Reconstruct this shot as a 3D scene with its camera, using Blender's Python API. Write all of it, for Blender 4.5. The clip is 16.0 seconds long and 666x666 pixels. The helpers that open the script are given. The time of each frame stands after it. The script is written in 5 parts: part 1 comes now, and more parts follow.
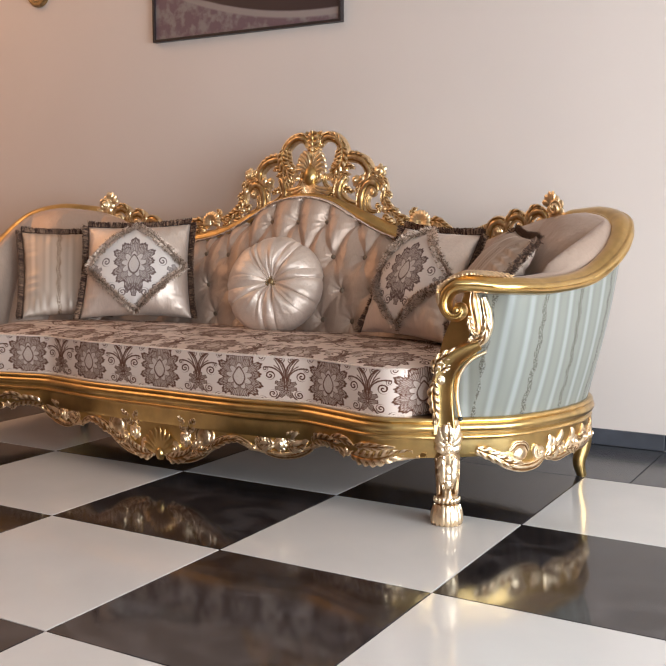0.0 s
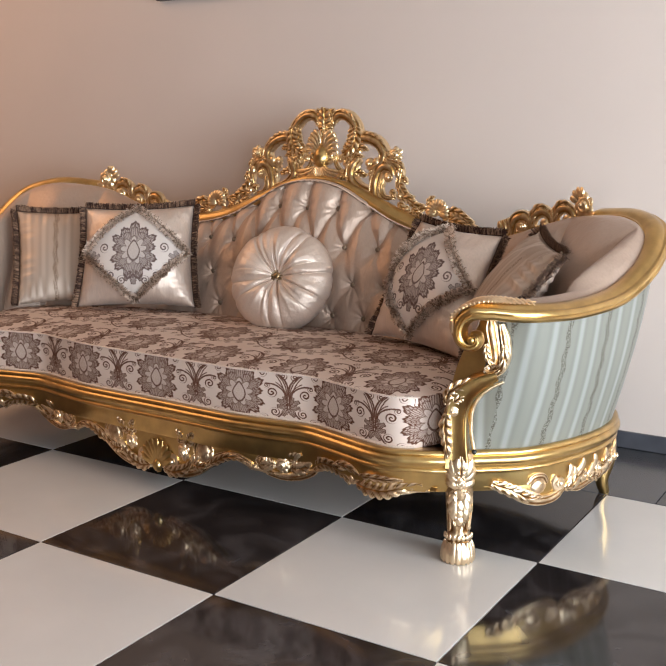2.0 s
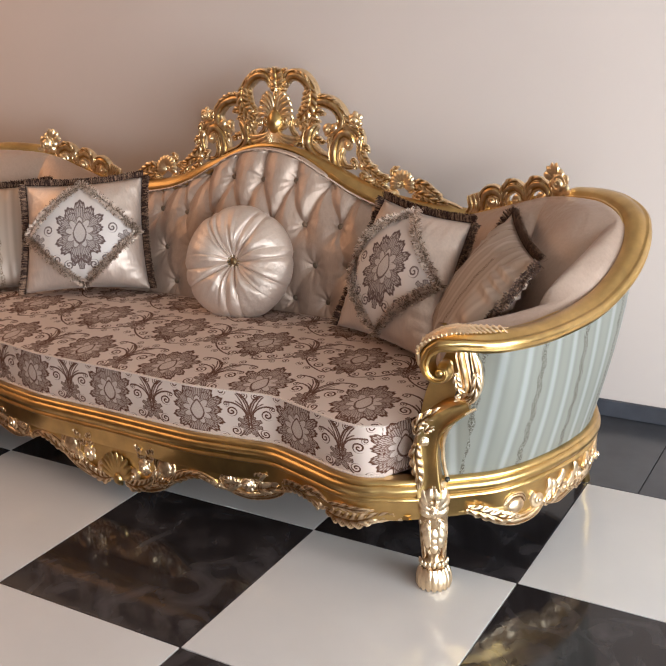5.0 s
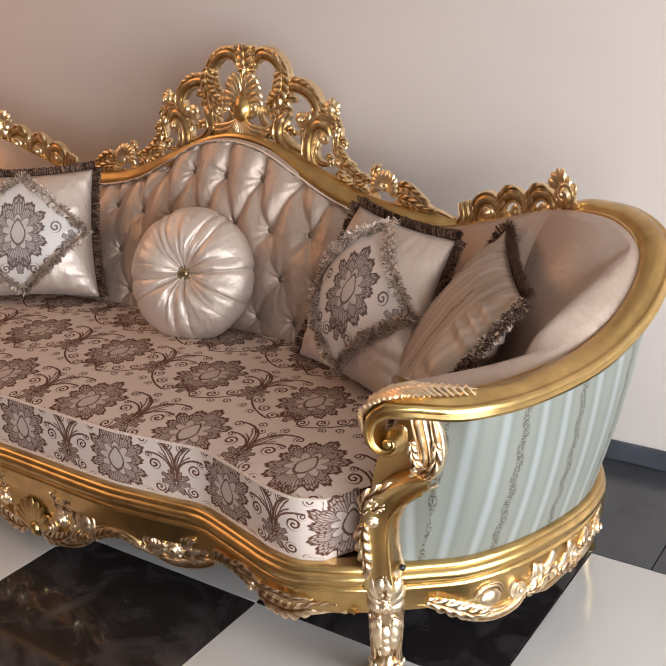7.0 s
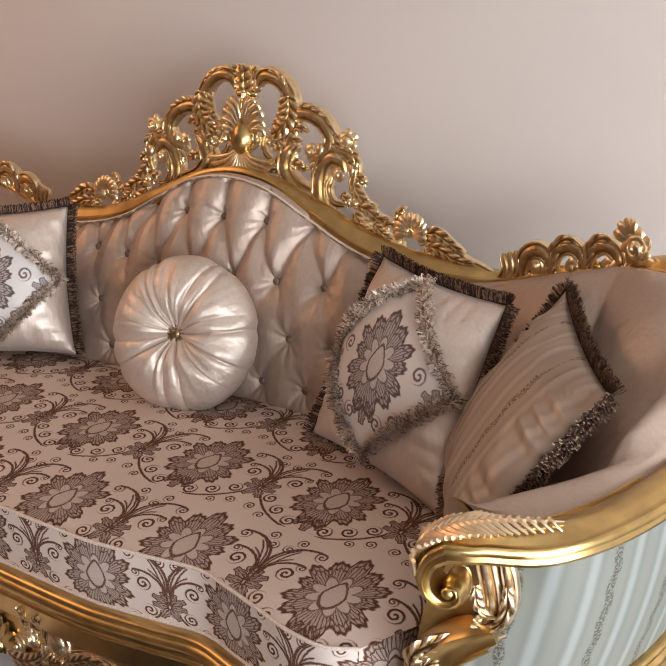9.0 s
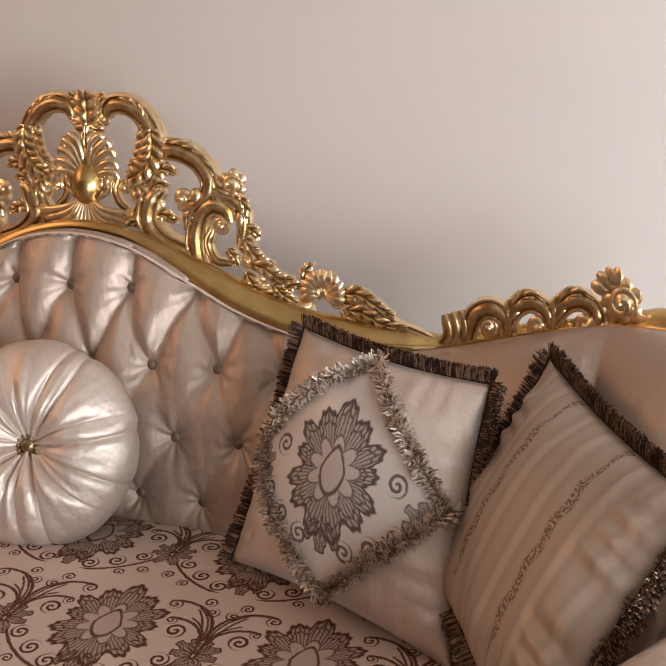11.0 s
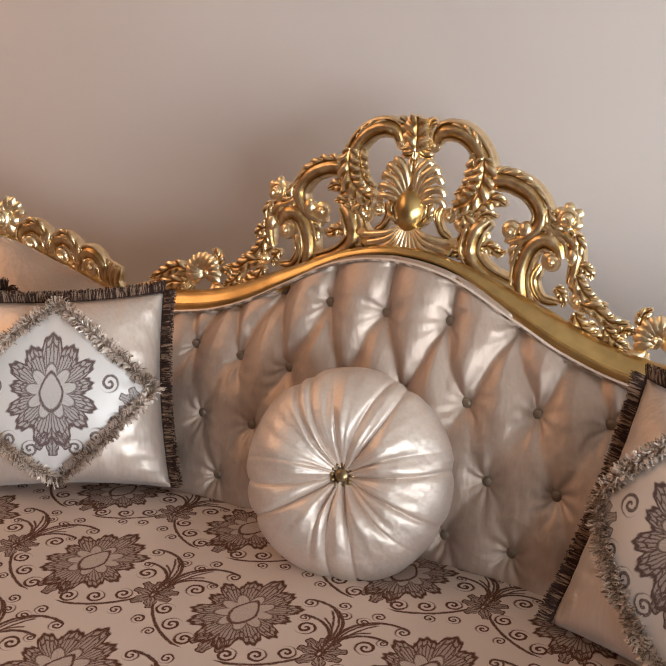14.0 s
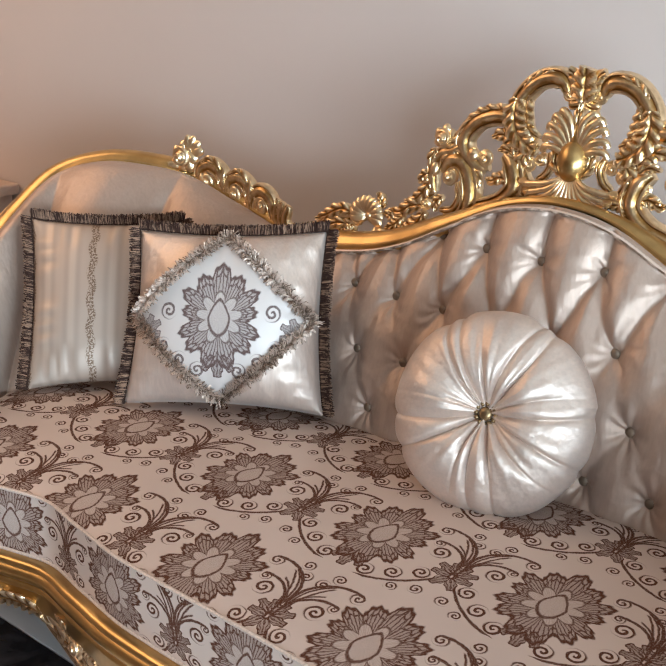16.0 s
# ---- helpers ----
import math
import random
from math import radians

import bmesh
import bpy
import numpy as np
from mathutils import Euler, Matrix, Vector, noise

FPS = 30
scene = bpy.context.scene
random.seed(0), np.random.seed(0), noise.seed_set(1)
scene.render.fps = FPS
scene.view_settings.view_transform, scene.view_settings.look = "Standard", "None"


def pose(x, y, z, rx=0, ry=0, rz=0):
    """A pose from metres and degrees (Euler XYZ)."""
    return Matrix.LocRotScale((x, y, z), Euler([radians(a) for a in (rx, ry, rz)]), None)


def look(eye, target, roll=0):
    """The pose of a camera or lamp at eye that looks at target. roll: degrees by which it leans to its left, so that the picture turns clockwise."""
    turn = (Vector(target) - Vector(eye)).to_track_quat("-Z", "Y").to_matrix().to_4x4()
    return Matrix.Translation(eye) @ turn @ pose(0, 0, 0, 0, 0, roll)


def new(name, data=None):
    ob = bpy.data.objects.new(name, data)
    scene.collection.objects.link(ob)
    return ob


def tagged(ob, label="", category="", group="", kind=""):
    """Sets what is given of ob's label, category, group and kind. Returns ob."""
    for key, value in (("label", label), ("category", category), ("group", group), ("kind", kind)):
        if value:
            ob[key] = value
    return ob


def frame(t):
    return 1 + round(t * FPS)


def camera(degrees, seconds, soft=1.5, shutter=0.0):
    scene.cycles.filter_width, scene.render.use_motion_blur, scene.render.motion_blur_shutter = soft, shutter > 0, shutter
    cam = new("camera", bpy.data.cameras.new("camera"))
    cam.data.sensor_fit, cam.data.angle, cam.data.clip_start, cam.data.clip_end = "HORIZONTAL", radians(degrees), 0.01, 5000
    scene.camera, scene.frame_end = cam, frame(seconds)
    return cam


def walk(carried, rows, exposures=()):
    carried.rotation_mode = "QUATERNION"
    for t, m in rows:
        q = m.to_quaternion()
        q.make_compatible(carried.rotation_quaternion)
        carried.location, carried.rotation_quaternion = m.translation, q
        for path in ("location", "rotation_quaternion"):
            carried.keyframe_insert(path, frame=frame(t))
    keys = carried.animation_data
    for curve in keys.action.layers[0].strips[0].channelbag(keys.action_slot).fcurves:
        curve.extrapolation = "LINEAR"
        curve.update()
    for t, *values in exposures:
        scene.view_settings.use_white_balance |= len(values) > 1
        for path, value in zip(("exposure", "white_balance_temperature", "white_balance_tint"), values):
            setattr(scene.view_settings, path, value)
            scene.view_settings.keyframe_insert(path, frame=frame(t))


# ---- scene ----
cam = camera(36.8, 16.0)
PATH = [
    (0, (1.519, -2.019, 0.842), (0.516, -0.303, 0.621), -0.0),
    (0.5, (1.499, -1.984, 0.838), (0.479, -0.278, 0.62), 0.0),
    (1, (1.466, -1.91, 0.863), (0.43, -0.215, 0.636), 0.2),
    (1.5, (1.437, -1.838, 0.933), (0.397, -0.153, 0.649), 0.5),
    (2, (1.432, -1.775, 1.086), (0.401, -0.105, 0.705), 0.3),
    (2.5, (1.446, -1.738, 1.267), (0.423, -0.086, 0.795), -0.5),
    (3, (1.459, -1.74, 1.368), (0.44, -0.107, 0.824), -1.5),
    (3.5, (1.435, -1.749, 1.402), (0.444, -0.116, 0.812), -2.3),
    (4, (1.371, -1.719, 1.422), (0.422, -0.07, 0.807), -2.8),
    (4.2, (1.348, -1.676, 1.436), (0.407, -0.028, 0.804), -3.1),
    (6.3, (1.33, -1.151, 1.398), (0.301, 0.433, 0.743), -0.6),
    (6.5, (1.299, -1.084, 1.398), (0.276, 0.5, 0.733), -1.0),
    (7, (1.274, -0.95, 1.403), (0.233, 0.612, 0.713), -1.7),
    (7.5, (1.265, -0.802, 1.407), (0.187, 0.727, 0.697), -1.3),
    (8, (1.238, -0.712, 1.404), (0.148, 0.8, 0.679), -0.5),
    (8.5, (1.134, -0.669, 1.403), (0.064, 0.861, 0.685), -0.8),
    (9, (0.968, -0.637, 1.412), (-0.042, 0.949, 0.728), -1.5),
    (9.5, (0.839, -0.591, 1.415), (-0.062, 1.069, 0.757), -1.4),
    (9.7, (0.787, -0.55, 1.403), (-0.045, 1.147, 0.75), -0.7),
    (11.8, (0.313, -0.338, 1.358), (-0.178, 1.501, 0.743), -1.2),
    (12, (0.294, -0.339, 1.356), (-0.22, 1.5, 0.76), -1.0),
    (12.5, (0.243, -0.351, 1.356), (-0.36, 1.469, 0.787), -0.2),
    (13, (0.23, -0.352, 1.351), (-0.491, 1.427, 0.789), -0.0),
    (13.5, (0.222, -0.357, 1.349), (-0.601, 1.376, 0.783), 0.2),
    (14, (0.214, -0.364, 1.351), (-0.7, 1.317, 0.77), 0.4),
    (14.5, (0.21, -0.371, 1.346), (-0.786, 1.255, 0.745), 0.6),
    (15, (0.216, -0.38, 1.341), (-0.83, 1.203, 0.711), 0.7),
    (15.5, (0.237, -0.399, 1.343), (-0.849, 1.148, 0.689), 0.8),
    (16, (0.269, -0.432, 1.344), (-0.893, 1.053, 0.678), 1.1),
]
walk(cam, [(t, look(eye, target, roll)) for t, eye, target, roll in PATH],
     exposures=[(0.0, 0.0, 6500, 10), (12.0, 0.0, 6500, 10), (14.0, 0.08, 6250, 6), (16.0, 0.32, 5600, 0)])

# ---- world and light ----
def make_world():
    w = bpy.data.worlds.new("world")
    scene.world = w
    w.use_nodes = True
    nt = w.node_tree
    bg = nt.nodes["Background"]
    sky = nt.nodes.new("ShaderNodeTexSky")
    sky.sky_type = "NISHITA"
    sky.sun_disc = False
    sky.sun_elevation, sky.sun_rotation = radians(40), radians(60)
    nt.links.new(sky.outputs[0], bg.inputs[0])
    bg.inputs[1].default_value = 0.1


make_world()


def area_lamp(name, eye, target, sx, sy, watts, colour):
    d = bpy.data.lights.new(name, "AREA")
    d.shape, d.size, d.size_y, d.energy, d.color = "RECTANGLE", sx, sy, watts, colour
    ob = new(name, d)
    ob.matrix_world = look(eye, target)
    return ob


area_lamp("window_light", (3.55, -0.55, 0.95), (-0.6, 0.3, 0.8), 2.4, 1.7, 222, (0.8, 0.9, 1.0))
area_lamp("door_light", (3.55, -3.4, 0.85), (-0.6, 1.2, 0.8), 1.7, 1.6, 128, (0.8, 0.9, 1.0))
# unseen warm fill, added to tint the wall's upper left
area_lamp("warm_fill_lamp", (-3.4, -0.3, 3.05), (-3.4, -0.3, 0), 2.2, 3.0, 54, (1.0, 0.58, 0.32))


# ---- materials ----
def mat(name, colour=(0.5, 0.5, 0.5), rough=0.5, metal=0.0, noise_scale=0.0, noise_amt=0.0, bump=0.0, bump_scale=200.0, sheen=0.0, coat=0.0, spec=0.5):
    m = bpy.data.materials.new(name)
    m.use_nodes = True
    nt = m.node_tree
    b = nt.nodes["Principled BSDF"]
    b.inputs["Base Color"].default_value = (*colour, 1)
    b.inputs["Roughness"].default_value = rough
    b.inputs["Metallic"].default_value = metal
    b.inputs["Sheen Weight"].default_value = sheen
    b.inputs["Coat Weight"].default_value = coat
    b.inputs["Specular IOR Level"].default_value = spec
    co = nt.nodes.new("ShaderNodeTexCoord").outputs["Object"]
    if noise_amt:
        t = nt.nodes.new("ShaderNodeTexNoise")
        t.inputs["Scale"].default_value, t.inputs["Detail"].default_value = noise_scale, 6
        nt.links.new(co, t.inputs["Vector"])
        r = nt.nodes.new("ShaderNodeMapRange")
        r.inputs["From Min"].default_value, r.inputs["From Max"].default_value = 0.3, 0.7
        r.inputs["To Min"].default_value, r.inputs["To Max"].default_value = 1 - noise_amt, 1 + noise_amt
        nt.links.new(t.outputs["Fac"], r.inputs["Value"])
        x = nt.nodes.new("ShaderNodeVectorMath")
        x.operation = "SCALE"
        x.inputs[0].default_value = colour
        nt.links.new(r.outputs[0], x.inputs["Scale"])
        nt.links.new(x.outputs[0], b.inputs["Base Color"])
    if bump:
        t = nt.nodes.new("ShaderNodeTexNoise")
        t.inputs["Scale"].default_value, t.inputs["Detail"].default_value = bump_scale, 4
        nt.links.new(co, t.inputs["Vector"])
        bp = nt.nodes.new("ShaderNodeBump")
        bp.inputs["Strength"].default_value, bp.inputs["Distance"].default_value = bump, 0.002
        nt.links.new(t.outputs["Fac"], bp.inputs["Height"])
        nt.links.new(bp.outputs[0], b.inputs["Normal"])
    return m


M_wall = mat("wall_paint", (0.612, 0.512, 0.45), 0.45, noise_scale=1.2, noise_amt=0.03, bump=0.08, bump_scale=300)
# brown of the unseen walls, chosen for a dim, warm bounce
M_room = mat("bounce_wall_paint", (0.26, 0.16, 0.11), 0.8)
# tone set by how much fill the unseen ceiling should bounce
M_ceil = mat("ceiling_paint", (0.52, 0.455, 0.4), 0.8)
M_skirt = mat("skirting_tile", (0.06, 0.06, 0.068), 0.25, noise_scale=8, noise_amt=0.2)
M_white = mat("white_tile", (0.6, 0.56, 0.52), 0.1, noise_scale=3, noise_amt=0.05)


def marble(name, dark, pale, rough):
    m = bpy.data.materials.new(name)
    m.use_nodes = True
    nt = m.node_tree
    b = nt.nodes["Principled BSDF"]
    co = nt.nodes.new("ShaderNodeTexCoord").outputs["Object"]
    oi = nt.nodes.new("ShaderNodeObjectInfo")
    ad = nt.nodes.new("ShaderNodeVectorMath")
    sc = nt.nodes.new("ShaderNodeMath")
    sc.operation = "MULTIPLY"
    sc.inputs[1].default_value = 40.0
    nt.links.new(oi.outputs["Random"], sc.inputs[0])
    nt.links.new(co, ad.inputs[0])
    nt.links.new(sc.outputs[0], ad.inputs[1])
    n = nt.nodes.new("ShaderNodeTexNoise")
    n.inputs["Scale"].default_value, n.inputs["Detail"].default_value, n.inputs["Distortion"].default_value = 7.0, 8.0, 1.2
    nt.links.new(ad.outputs[0], n.inputs["Vector"])
    n2 = nt.nodes.new("ShaderNodeTexNoise")
    n2.inputs["Scale"].default_value, n2.inputs["Detail"].default_value = 45.0, 3.0
    nt.links.new(ad.outputs[0], n2.inputs["Vector"])
    r = nt.nodes.new("ShaderNodeMapRange")
    r.inputs["From Min"].default_value, r.inputs["From Max"].default_value = 0.45, 0.72
    nt.links.new(n.outputs["Fac"], r.inputs["Value"])
    mx = nt.nodes.new("ShaderNodeMix")
    mx.data_type = "RGBA"
    mx.inputs[6].default_value, mx.inputs[7].default_value = (*dark, 1), (*pale, 1)
    nt.links.new(r.outputs[0], mx.inputs["Factor"])
    nt.links.new(mx.outputs[2], b.inputs["Base Color"])
    r2 = nt.nodes.new("ShaderNodeMapRange")
    r2.inputs["To Min"].default_value, r2.inputs["To Max"].default_value = rough * 0.6, rough * 1.6
    nt.links.new(n2.outputs["Fac"], r2.inputs["Value"])
    nt.links.new(r2.outputs[0], b.inputs["Roughness"])
    return m


M_black = marble("black_tile", (0.018, 0.0145, 0.0145), (0.058, 0.05, 0.05), 0.075)
M_grey = mat("grey_tile", (0.06, 0.06, 0.065), 0.2, noise_scale=6, noise_amt=0.2)
M_gold = mat("gold_rail", (0.57, 0.375, 0.145), 0.3, 1.0, coat=0.2, noise_scale=18, noise_amt=0.18, bump=0.1, bump_scale=60)


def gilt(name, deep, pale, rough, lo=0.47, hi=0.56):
    """Gold leaf rubbed pale on ridges; highlights and hollow shade lie in its colour."""
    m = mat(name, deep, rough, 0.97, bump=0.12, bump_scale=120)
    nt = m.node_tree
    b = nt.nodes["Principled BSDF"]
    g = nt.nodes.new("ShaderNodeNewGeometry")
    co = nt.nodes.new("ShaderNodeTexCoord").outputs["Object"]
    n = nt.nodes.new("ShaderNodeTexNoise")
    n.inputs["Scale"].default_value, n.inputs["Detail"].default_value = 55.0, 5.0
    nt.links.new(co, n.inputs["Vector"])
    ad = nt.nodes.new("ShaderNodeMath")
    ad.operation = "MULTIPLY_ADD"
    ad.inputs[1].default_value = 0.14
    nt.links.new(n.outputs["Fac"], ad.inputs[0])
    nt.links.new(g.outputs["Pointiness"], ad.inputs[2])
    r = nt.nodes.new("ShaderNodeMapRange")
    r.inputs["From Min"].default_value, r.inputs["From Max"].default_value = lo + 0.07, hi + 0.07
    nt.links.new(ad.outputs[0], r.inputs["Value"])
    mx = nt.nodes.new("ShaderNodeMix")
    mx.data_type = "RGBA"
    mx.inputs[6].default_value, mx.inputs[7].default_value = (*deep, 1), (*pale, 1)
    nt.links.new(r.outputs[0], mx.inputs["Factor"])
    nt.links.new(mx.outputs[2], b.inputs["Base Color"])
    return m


# deep: shade painted into the hollows; pale: highlights painted on the ridges
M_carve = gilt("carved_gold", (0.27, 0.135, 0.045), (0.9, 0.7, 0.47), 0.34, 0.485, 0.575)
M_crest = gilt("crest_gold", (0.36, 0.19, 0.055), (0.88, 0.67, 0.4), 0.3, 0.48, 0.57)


def satin(name, colour, rough, metal):
    """Heavy satin: a soft metallic lustre over fine crumples and a thread grain."""
    m = mat(name, colour, rough, metal, noise_scale=4, noise_amt=0.05)
    nt = m.node_tree
    b = nt.nodes["Principled BSDF"]
    co = nt.nodes.new("ShaderNodeTexCoord").outputs["Object"]

    def octave(scale, detail, distort):
        n = nt.nodes.new("ShaderNodeTexNoise")
        n.inputs["Scale"].default_value, n.inputs["Detail"].default_value, n.inputs["Distortion"].default_value = scale, detail, distort
        nt.links.new(co, n.inputs["Vector"])
        return n.outputs["Fac"]

    def bump(height, strength, dist, below=None):
        p = nt.nodes.new("ShaderNodeBump")
        p.inputs["Strength"].default_value, p.inputs["Distance"].default_value = strength, dist
        nt.links.new(height, p.inputs["Height"])
        if below is not None:
            nt.links.new(below, p.inputs["Normal"])
        return p.outputs[0]
    b.inputs["Specular IOR Level"].default_value = 0.35
    b.inputs["Sheen Weight"].default_value, b.inputs["Sheen Roughness"].default_value = 0.12, 0.4
    n0 = bump(octave(16.0, 3.0, 0.8), 0.2, 0.01)
    # long soft puckers across the weave
    st = nt.nodes.new("ShaderNodeVectorMath")
    st.operation = "MULTIPLY"
    st.inputs[1].default_value = (1.0, 1.0, 0.3)
    nt.links.new(co, st.inputs[0])
    n0 = bump(noise_of(nt, st.outputs[0], 34.0, 2.0).socket, 0.5, 0.008, n0)
    n1 = bump(octave(700.0, 2.0, 0.0), 0.22, 0.001, n0)
    # slubs: threads a little paler or darker than the rest
    sl = nt.nodes.new("ShaderNodeVectorMath")
    sl.operation = "MULTIPLY"
    sl.inputs[1].default_value = (1.0, 1.0, 0.06)
    nt.links.new(co, sl.inputs[0])
    slub = noise_of(nt, sl.outputs[0], 190.0, 3.0)
    nt.links.new(blend(nt, slub, tuple(c * 0.88 for c in colour), tuple(min(1.0, c * 1.12) for c in colour)), b.inputs["Base Color"])
    nt.links.new((slub * 0.2 + (rough - 0.1)).socket, b.inputs["Roughness"])
    nt.links.new(n1, b.inputs["Normal"])
    return m


class Fn:
    """A value inside a material's node tree, with arithmetic."""

    def __init__(self, nt, socket):
        self.nt, self.socket = nt, socket

    def _op(self, op, *others):
        n = self.nt.nodes.new("ShaderNodeMath")
        n.operation = op
        for k, o in enumerate((self, *others)):
            if isinstance(o, Fn):
                self.nt.links.new(o.socket, n.inputs[k])
            else:
                n.inputs[k].default_value = o
        return Fn(self.nt, n.outputs[0])

    def __add__(self, o):
        return self._op("ADD", o)

    def __sub__(self, o):
        return self._op("SUBTRACT", o)

    def __rsub__(self, o):
        return (self * -1.0) + o

    def __mul__(self, o):
        return self._op("MULTIPLY", o)

    def __radd__(self, o):
        return self + o

    def __rmul__(self, o):
        return self * o

    def __truediv__(self, o):
        return self._op("DIVIDE", o)

    def __pow__(self, o):
        return self._op("POWER", o)

    def abs(self):
        return self._op("ABSOLUTE")

    def sin(self):
        return self._op("SINE")

    def cos(self):
        return self._op("COSINE")

    def frac(self):
        return self._op("FRACT")

    def floor(self):
        return self._op("FLOOR")

    def sqrt(self):
        return self._op("SQRT")

    def max(self, o):
        return self._op("MAXIMUM", o)

    def min(self, o):
        return self._op("MINIMUM", o)

    def atan2(self, o):
        return self._op("ARCTAN2", o)

    def wrap(self, half):
        return self._op("WRAP", half, -half)

    def below(self, edge, soft):
        """1 where the value lies under the edge, 0 over it."""
        n = self.nt.nodes.new("ShaderNodeMapRange")
        n.interpolation_type = "SMOOTHSTEP"
        self.nt.links.new(self.socket, n.inputs["Value"])
        if isinstance(edge, Fn):
            return (self - edge).below(0.0, soft)
        n.inputs["From Min"].default_value, n.inputs["From Max"].default_value = edge - soft, edge + soft
        n.inputs["To Min"].default_value, n.inputs["To Max"].default_value = 1.0, 0.0
        return Fn(self.nt, n.outputs[0])


def woven_leaf(p, b, base, tip, w, teeth=5.0):
    """A serrated leaf between two points: how dark its threads lie, 0 to 1."""
    vx, vy = tip[0] - base[0], tip[1] - base[1]
    n = math.hypot(vx, vy)
    c, q = vx / n, vy / n
    dx, dy = p - base[0], b - base[1]
    along = (dx * c + dy * q) / n
    across = (dy * c - dx * q).abs() / w
    saw = ((along * (teeth * 0.62) - across * 0.7) * 6.2832).sin() * 0.5 + 0.5
    k = (along - 0.52) * 2.0
    e = k * k + across * across
    edge = 1.0 - saw * 0.32
    body = e.below(edge, 0.07)
    rim = 1.0 - (e - edge).below(-0.32, 0.1)
    vein = ((across * 2.2 + saw * 0.35 + along * 0.5).frac() - 0.5).abs().below(0.2, 0.1)
    spine = across.below(0.1, 0.06)
    tone = (rim * 0.95).max(vein * 0.85).max(along.max(0.0) * 0.35 + 0.3).max(spine * 0.8)
    return body * tone


def woven_arc(p, b, cx, cy, r, w, *cuts):
    """A curved thread line, kept where x * nx + y * ny > c for every cut."""
    dx, dy = p - cx, b - cy
    line = ((dx * dx + dy * dy).sqrt() - r).abs().below(w, 0.0012)
    for nx, ny, c in cuts:
        line = line * (p * -nx + b * -ny).below(-c, 0.002)
    return line


def palmette(p, b):
    """A woven palmette: a ring of scalloped lobes, pale petals and a drop at its heart; p: the distance from its axis."""
    px, py = p / 0.1, b / 0.108
    rho = (px * px + py * py).sqrt()
    th = p.atan2(b)
    lobe = (th * 6.5).cos().abs()
    outer = 0.7 + (th * 2.0).cos() * 0.08 + (th * 6.0).cos() * 0.06 + lobe * 0.2 + (th * 45.0).cos() * 0.022
    body = rho.below(outer, 0.03)
    depth = outer - rho
    rim = depth.below(0.1, 0.04)
    vein = ((depth - 0.2).abs().below(0.03, 0.03)).max((1.0 - lobe) ** 4.0)
    fine = ((th * 10.35 + rho * 1.5).frac() - 0.5).abs().below(0.2, 0.12) * 0.85
    petal = (th * 4.5).cos().abs() * 0.2
    pale = (rho - petal).below(0.28, 0.04)
    line = (rho - petal - 0.29).abs().below(0.03, 0.025)
    spine = ((th * 1.4324).frac() - 0.5).abs().below(0.04, 0.03) * (1.0 - rho.below(0.4, 0.04))
    out = (body * (rim * 0.95).max(vein * 0.92).max(fine).max(0.42)) * (1.0 - pale * 0.62)
    out = out.max(line * body * 0.8).max(spine * pale * 0.55)
    for base, tip, w in (((0, -0.08), (0, -0.126), 0.012), ((0.006, -0.07), (0.03, -0.112), 0.011)):
        out = out.max(woven_leaf(p, b, base, tip, w, 4.0))
    px = p * (b * 7.0 + 1.0) / 0.021
    drop = px ** 1.5 + (b / 0.036).abs() ** 1.5
    ring = (drop - 1.0).abs().below(0.17, 0.1)
    return out.max(ring * 0.85)


def volute_line(p, b, px, py, r, turn=1.0, start=0.0):
    """A spiral thread line that ends at radius r."""
    dx, dy = p - px, b - py
    rho = (dx * dx + dy * dy).sqrt()
    th = dy.atan2(dx) * (turn / 6.2832)
    k = (th + rho / (r * 0.62) + start).frac()
    line = (k - 0.5).abs().below(0.235, 0.07)
    return line * rho.below(r, 0.002)


def sprig(p, b):
    """A bunch of leaves midway between two palmettes."""
    out = None
    for base, tip, w in (((0.163, -0.036), (0.146, 0.006), 0.011), ((0.163, -0.03), (0.122, -0.01), 0.01), ((0.163, -0.036), (0.12, -0.036), 0.01), ((0.162, -0.036), (0.138, -0.072), 0.011)):
        f = woven_leaf(p, b, base, tip, w, 4.0)
        out = f if out is None else out.max(f)
    return out


def vines(p, b):
    """The stem under a palmette and the plumes that rise from the sprigs."""
    out = woven_arc(p, b, 0.0, 0.04, 0.172, 0.0027, (1, 0, 0.03), (-1, 0, -0.142))
    for cx, cy, r, w, cuts in ((0.09, 0.02, 0.069, 0.003, ((1, 0, 0.072), (0, 1, -0.005))), (0.099, -0.014, 0.057, 0.0028, ((1, 0, 0.084), (0, 1, -0.02))),
                               (0.07, 0.012, 0.084, 0.002, ((0, 1, -0.01), (1, 0, 0.118))), (0.02, -0.01, 0.13, 0.0019, ((0, 1, -0.01), (0, -1, -0.075))),
                               (0.09, -0.01, 0.0665, 0.0019, ((0, 1, -0.01), (1, 0, 0.118)))):
        out = out.max(woven_arc(p, b, cx, cy, r, w, *cuts))
    for px, py, r, turn in ((0.076, 0.078, 0.0135, 1.0), (0.09, 0.036, 0.0105, 1.0)):
        out = out.max(volute_line(p, b, px, py, r, turn))
    return out


